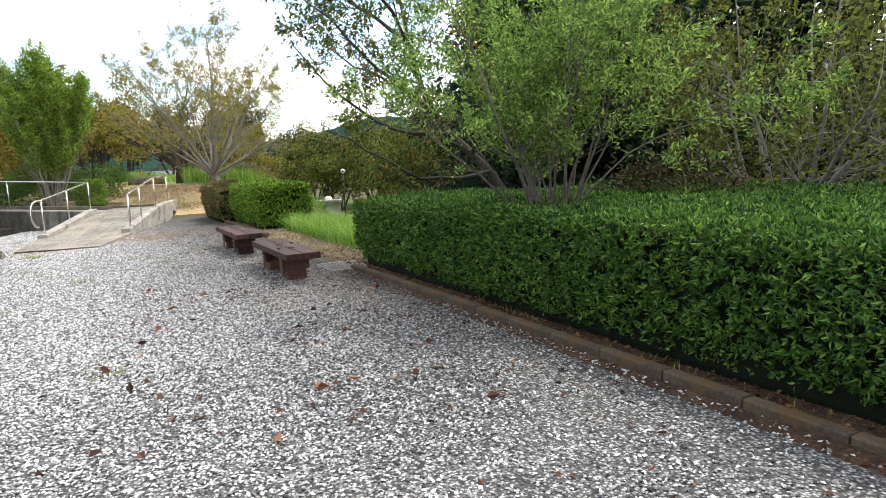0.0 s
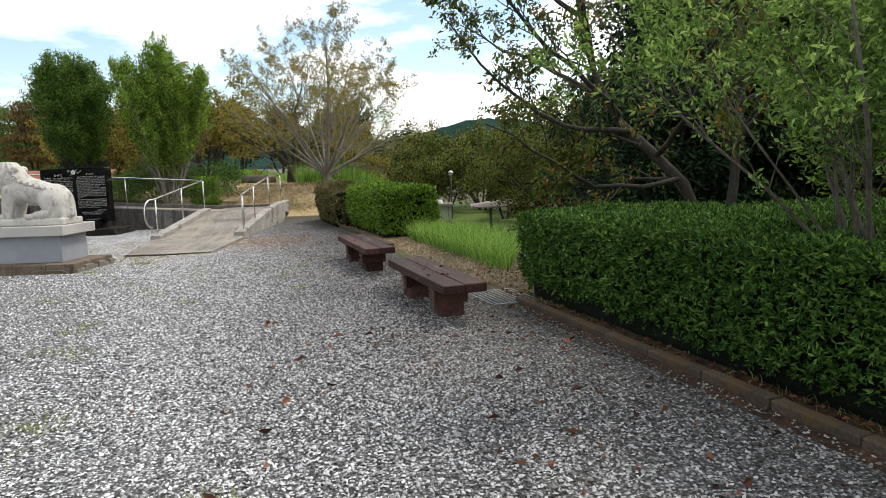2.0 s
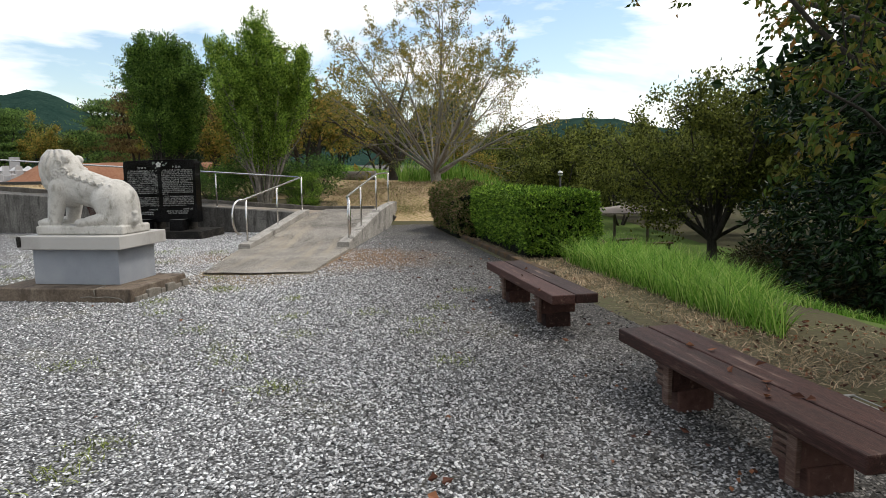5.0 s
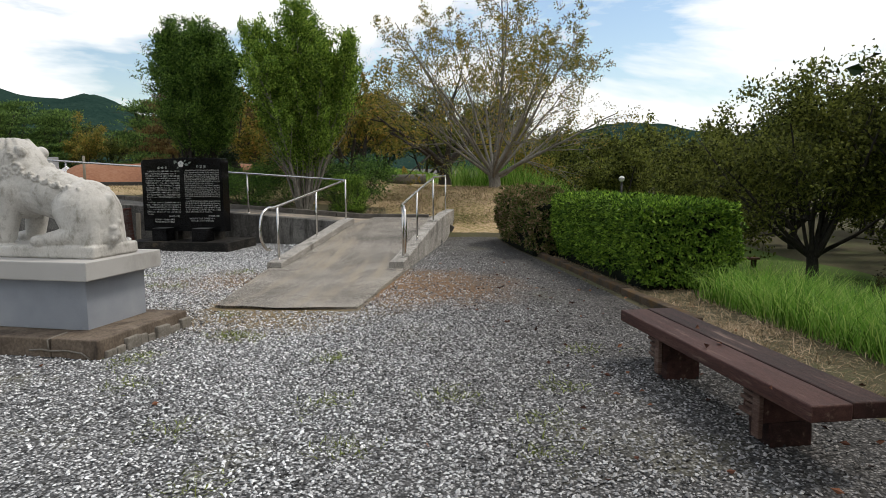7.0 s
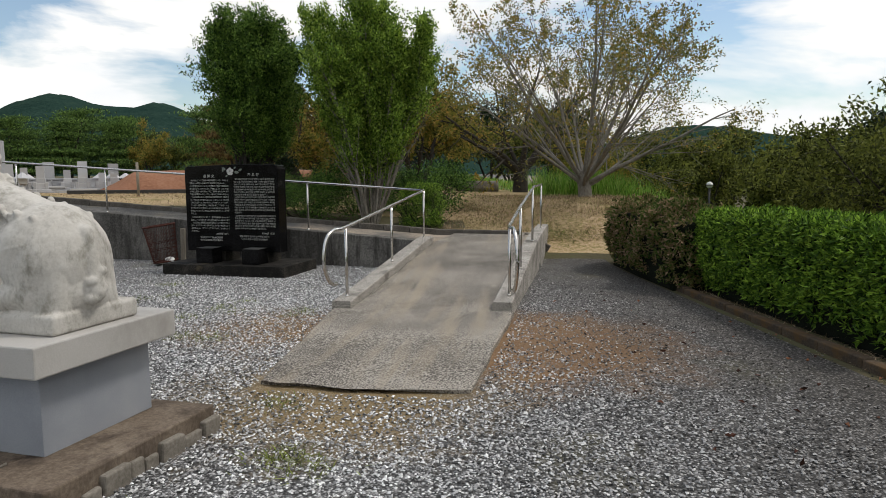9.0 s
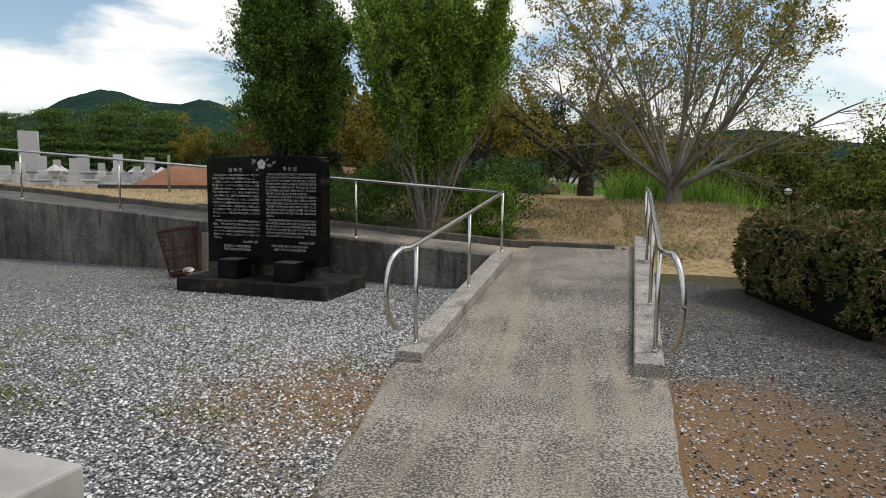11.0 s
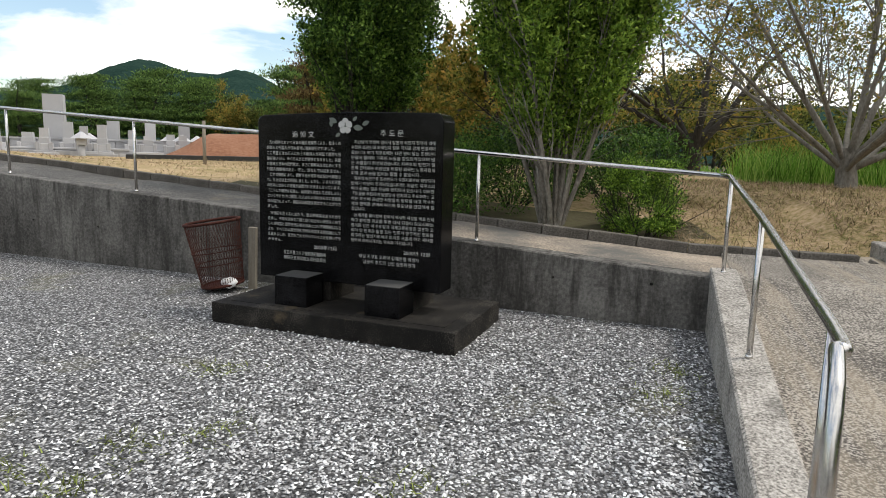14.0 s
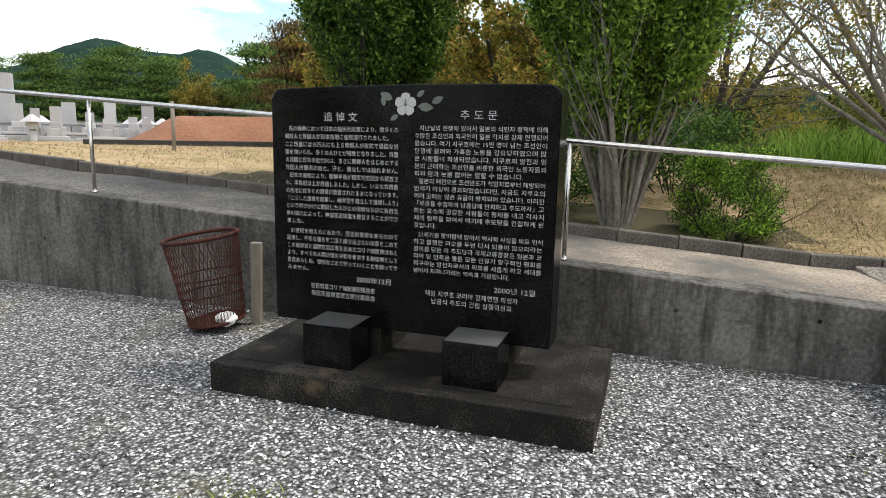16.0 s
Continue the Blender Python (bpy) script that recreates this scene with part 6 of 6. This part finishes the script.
build_red_bank()
for x, y, h, w, s in ((-32.6, 38.9, 3.0, 0.95, 1), (-30.4, 40.6, 3.0, 0.95, 2), (-28.9, 42.4, 1.95, 0.6, 3), (-27.6, 43.3, 2.0, 0.55, 4), (-26.7, 44.6, 1.9, 0.6, 5), (-34.5, 38.0, 2.2, 0.7, 6), (-36.5, 37.0, 2.6, 0.8, 7), (-30.5, 44.0, 1.8, 0.6, 8)):
    build_grave(pose(x, y, float(land(x, y)) - 0.35, 0, 0, 38), h, w, s, "pale grey granite gravestone with tall stele on a stepped plinth" if h > 2.5 else "pale grey granite gravestone on a stepped plinth")
rng_g = random.Random(12)
for k in range(16):
    t = k / 15
    x, y = -34.5 + 10.0 * t + rng_g.uniform(-0.6, 0.6), 34.9 + 6.6 * t + rng_g.uniform(-0.3, 1.6)
    build_grave(pose(x, y, float(land(x, y)) - 0.25, 0, 0, 38 + rng_g.uniform(-3, 3)), rng_g.uniform(1.1, 1.7), rng_g.uniform(0.34, 0.5), 20 + k, "small pale grey granite gravestone on a stepped plinth")
for x, y in ((-29.2, 41.2), (-26.2, 42.8), (-25.4, 43.8), (-27.4, 38.9), (-24.6, 41.6)):
    build_lantern(pose(x, y, float(land(x, y)) - 0.3, 0, 0, 38))
# stepped grey walls that carry the graves
for k, (x, y, turn, L, h, d) in enumerate(((-30.6, 38.4, 40, 9.0, 0.55, 0.3), (-29.0, 40.6, 40, 8.0, 0.95, 0.3), (-26.3, 42.2, 40, 4.2, 0.5, 0.3), (-34.8, 36.0, 40, 5.0, 1.0, 0.3))):
    terrace = thing("grave_terrace", pose(x, y, float(land(x, y)) - 0.3, 0, 0, turn), "low pale grey granite terrace wall before the graves", "wall", "grave terraces")
    for i in range(6):
        a, b = -L / 2 + L * i / 6, -L / 2 + L * (i + 1) / 6
        part("block", box(a + 0.01, b - 0.01, -d, d, -0.3, h, 0.02), GRAVE, terrace)
    part("coping", box(-L / 2 - 0.05, L / 2 + 0.05, -d - 0.06, d + 0.06, h, h + 0.09, 0.015), GRAVE, terrace)
edge = part("edge_board", box(-7.5, 7.5, -0.08, 0.08, -0.3, 0.16, 0.02), DARK_METAL, None)
edge.matrix_world = pose(-16.9, 40.6, float(land(-16.9, 40.6)) + 0.02, 0, 0, 33)
tagged(edge, "long black edging board at the foot of the red bank", "edging")
pole = part("marker_post", pipe([(0, 0, -0.2), (0, 0, 1.25)], 0.05, 8), STAKE, None)
pole.matrix_world = pose(-17.6, 33.2, float(land(-17.6, 33.2)))
tagged(pole, "thin weathered marker post on the dry lawn", "post")


# ---- lower lawn: shelter, kiosk, lamp ----
def build_shelter():
    x, y = 7.4, 36.0
    root = thing("picnic_shelter", pose(x, y, -2.3, 0, 0, -8), "small open picnic shelter with faded flat hipped roof", "shelter")
    rim = [(-1.8, -1.4), (1.8, -1.4), (1.8, 1.4), (-1.8, 1.4)]
    bm = bmesh.new()
    lo = [bm.verts.new((px, py, 1.80)) for px, py in rim]
    hi = [bm.verts.new((px, py, 1.86)) for px, py in rim]
    a, b = bm.verts.new((-0.5, 0, 2.12)), bm.verts.new((0.5, 0, 2.12))
    bm.faces.new(lo[::-1])
    for i in range(4):
        bm.faces.new((lo[i], lo[(i + 1) % 4], hi[(i + 1) % 4], hi[i]))
    bm.faces.new((hi[0], hi[1], b, a))
    bm.faces.new((hi[1], hi[2], b))
    bm.faces.new((hi[2], hi[3], a, b))
    bm.faces.new((hi[3], hi[0], a))
    bmesh.ops.recalc_face_normals(bm, faces=bm.faces)
    part("roof", bm, ROOF, root)
    for px in (-0.75, 0.75):
        part("post", pipe([(px, 0, -0.1), (px, 0, 1.85)], 0.07, 10), STAKE, root)
    for k, (bx, by) in enumerate(((-1.0, -0.9), (1.1, -0.7), (0.0, 1.0))):
        t = thing("picnic_bench", pose(x + bx, y + by, -2.3, 0, 0, 10 * k), "low wooden picnic bench under the shelter", "bench", "picnic benches")
        part("seat", box(-0.6, 0.6, -0.2, 0.2, 0.38, 0.46, 0.01), WOOD, t)
        for s in (-0.45, 0.45):
            part("leg", box(s - 0.05, s + 0.05, -0.15, 0.15, -0.1, 0.38, 0.01), WOOD, t)


def build_kiosk():
    x, y = 4.0, 37.0
    z = float(land(x, y))
    root = thing("notice_kiosk", pose(x, y, z, 0, 0, -6), "small grey kiosk with white panel and domed lamp", "kiosk")
    h = -0.42 - z
    for s in (-0.58, 0.58):
        part("side_wall", box(s - 0.09, s + 0.09, -0.3, 0.3, -0.2, h, 0.01), CURB_TOP, root)
    part("lintel", box(-0.74, 0.74, -0.4, 0.4, h, h + 0.13, 0.01), CURB_TOP, root)
    part("panel", box(-0.49, 0.49, 0.05, 0.09, 0.1, h, 0.005), PAINT_WHITE, root)
    bm = bmesh.new()
    bmesh.ops.create_uvsphere(bm, u_segments=16, v_segments=8, radius=0.24, matrix=pose(0, 0, h + 0.13))
    part("dome", bm, PAINT_WHITE, root, smooth=True)


def build_lamp():
    x, y = 6.72, 50.5
    z = float(land(x, y))
    root = thing("park_lamp", pose(x, y, z), "slim dark park lamp with round white globe", "street lamp")
    part("pole", pipe([(0, 0, -0.2), (0, 0, 1.05 - z)], 0.06, 10), DARK_METAL, root)
    bm = bmesh.new()
    bmesh.ops.create_uvsphere(bm, u_segments=16, v_segments=10, radius=0.19, matrix=pose(0, 0, 1.22 - z))
    part("globe", bm, PAINT_WHITE, root, smooth=True)
    part("band", pipe([(0.19 * math.cos(a), 0.19 * math.sin(a), 1.22 - z) for a in np.linspace(0, 6.28, 17)], 0.03, 6), DARK_METAL, root)


build_shelter()
build_kiosk()
build_lamp()
log = part("log", pipe([(-0.9, 0, 0.22), (0.9, 0.2, 0.24)], 0.24, 12), BARK_PALE, None)
log.matrix_world = pose(-5.6, 38.6, float(land(-5.6, 38.6)) - 0.05)
tagged(log, "felled log lying on the lawn", "log")


# ---- far hills ----
def build_hills(name, centres, radius_in, z0, label):
    a = np.linspace(radians(-80), radians(100), 260)
    rr = np.linspace(radius_in, radius_in * 1.9, 22)
    A, R = np.meshgrid(a, rr, indexing="ij")
    X, Y = -np.sin(A) * R, np.cos(A) * R
    f = (R - radius_in) / (radius_in * 0.9)
    Z = np.full(X.shape, z0)
    for deg, wide, high in centres:
        Z = Z + high * np.exp(-((np.degrees(A) - deg) / wide) ** 2) * np.sin(np.clip(f * 1.35, 0, 1) * math.pi / 2) ** 1.2
    Z += np.array([noise.noise((x * 0.05, y * 0.05, 1.0)) * 2.6 + noise.noise((x * 0.2, y * 0.2, 4.0)) * 1.3 for x, y in zip(X.ravel(), Y.ravel())]).reshape(X.shape) * np.clip(f * 3, 0, 1)
    ni, nj = X.shape
    i, j = np.meshgrid(np.arange(ni - 1), np.arange(nj - 1), indexing="ij")
    F = np.stack([i * nj + j, (i + 1) * nj + j, (i + 1) * nj + j + 1, i * nj + j + 1], -1).reshape(-1, 4)
    tagged(new(name, np_mesh(name, np.stack([X, Y, Z], -1).reshape(-1, 3), F, FAR_WOOD, smooth=True)), label, "hills", kind="structure")


build_hills("backdrop_hills", ((38, 20, 34), (38.6, 4.2, 21), (30.8, 3.6, 20), (60, 10, 20), (5, 16, 22), (-12, 7, 26), (-30, 12, 36)), 300.0, 0.0, "dark green wooded hills on the horizon")


# ---- loose crushed stone of the yard ----
def build_stones():
    rng = np.random.default_rng(7)
    n = 215000
    t = rng.uniform(0, 1, n)
    cx = np.interp(t, [0, 0.45, 0.7, 1.0], [0.2, -1.2, -4.0, -7.3])
    cy = np.interp(t, [0, 0.45, 0.7, 1.0], [2.2, 10.0, 16.0, 20.6])
    x, y = cx + rng.normal(0, 1.9, n), cy + rng.normal(0, 1.6, n)
    w = x - (1.38 - 0.2 * (y - 9.1))
    u = x - (-5.42 + 0.075 * (y - 18.85))
    keep = (w < -0.02) & (y + 0.11 * (x + 5.1) < 22.82) & ~((u > -0.03 + 0.17 * np.maximum(0, 18.85 - y)) & (u < 2.24) & (y > 15.85)) & (y > 1.2)
    thin = np.exp(-np.maximum(0, w + 1.0) * 0.7) > rng.uniform(0, 1, n)
    for px, py, size in ((-3.0, 17.6, 2.3), (-4.4, 15.85, 1.2), (-5.6, 17.8, 1.3)):
        thin &= rng.uniform(-0.5, 1.0, n) < np.hypot(x - px, y - py) / size
    x, y = x[keep & thin], y[keep & thin]
    n = len(x)
    r = rng.uniform(0.006, 0.0138, n)
    base = np.array([[1, 0, 0], [0, 1, 0], [-1, 0, 0], [0, -1, 0], [0, 0, 1], [0, 0, -1]], float)
    S = base[None] * rng.uniform(0.55, 1.25, (n, 6, 1)) + rng.normal(0, 0.16, (n, 6, 3))
    S[:, :, 2] *= 0.68
    a = rng.uniform(0, 6.283, n)
    tl = rng.normal(0, 0.35, n)
    ca, sa = np.cos(a)[:, None], np.sin(a)[:, None]
    X, Y, Z = S[:, :, 0] * 1.25, S[:, :, 1], S[:, :, 2] + S[:, :, 0] * tl[:, None]
    V = np.stack([x[:, None] + r[:, None] * (X * ca - Y * sa), y[:, None] + r[:, None] * (X * sa + Y * ca), (0.002 + r * 0.35)[:, None] + r[:, None] * Z], -1).reshape(-1, 3)
    i = np.arange(n)[:, None] * 6
    F = np.concatenate([i + np.array([f]) for f in ((0, 1, 4), (1, 2, 4), (2, 3, 4), (3, 0, 4), (1, 0, 5), (2, 1, 5), (3, 2, 5), (0, 3, 5))])
    tagged(new("gravel", np_mesh("gravel", V, F, STONE)), "loose crushed white and grey gravel", "gravel", kind="stuff")


build_stones()
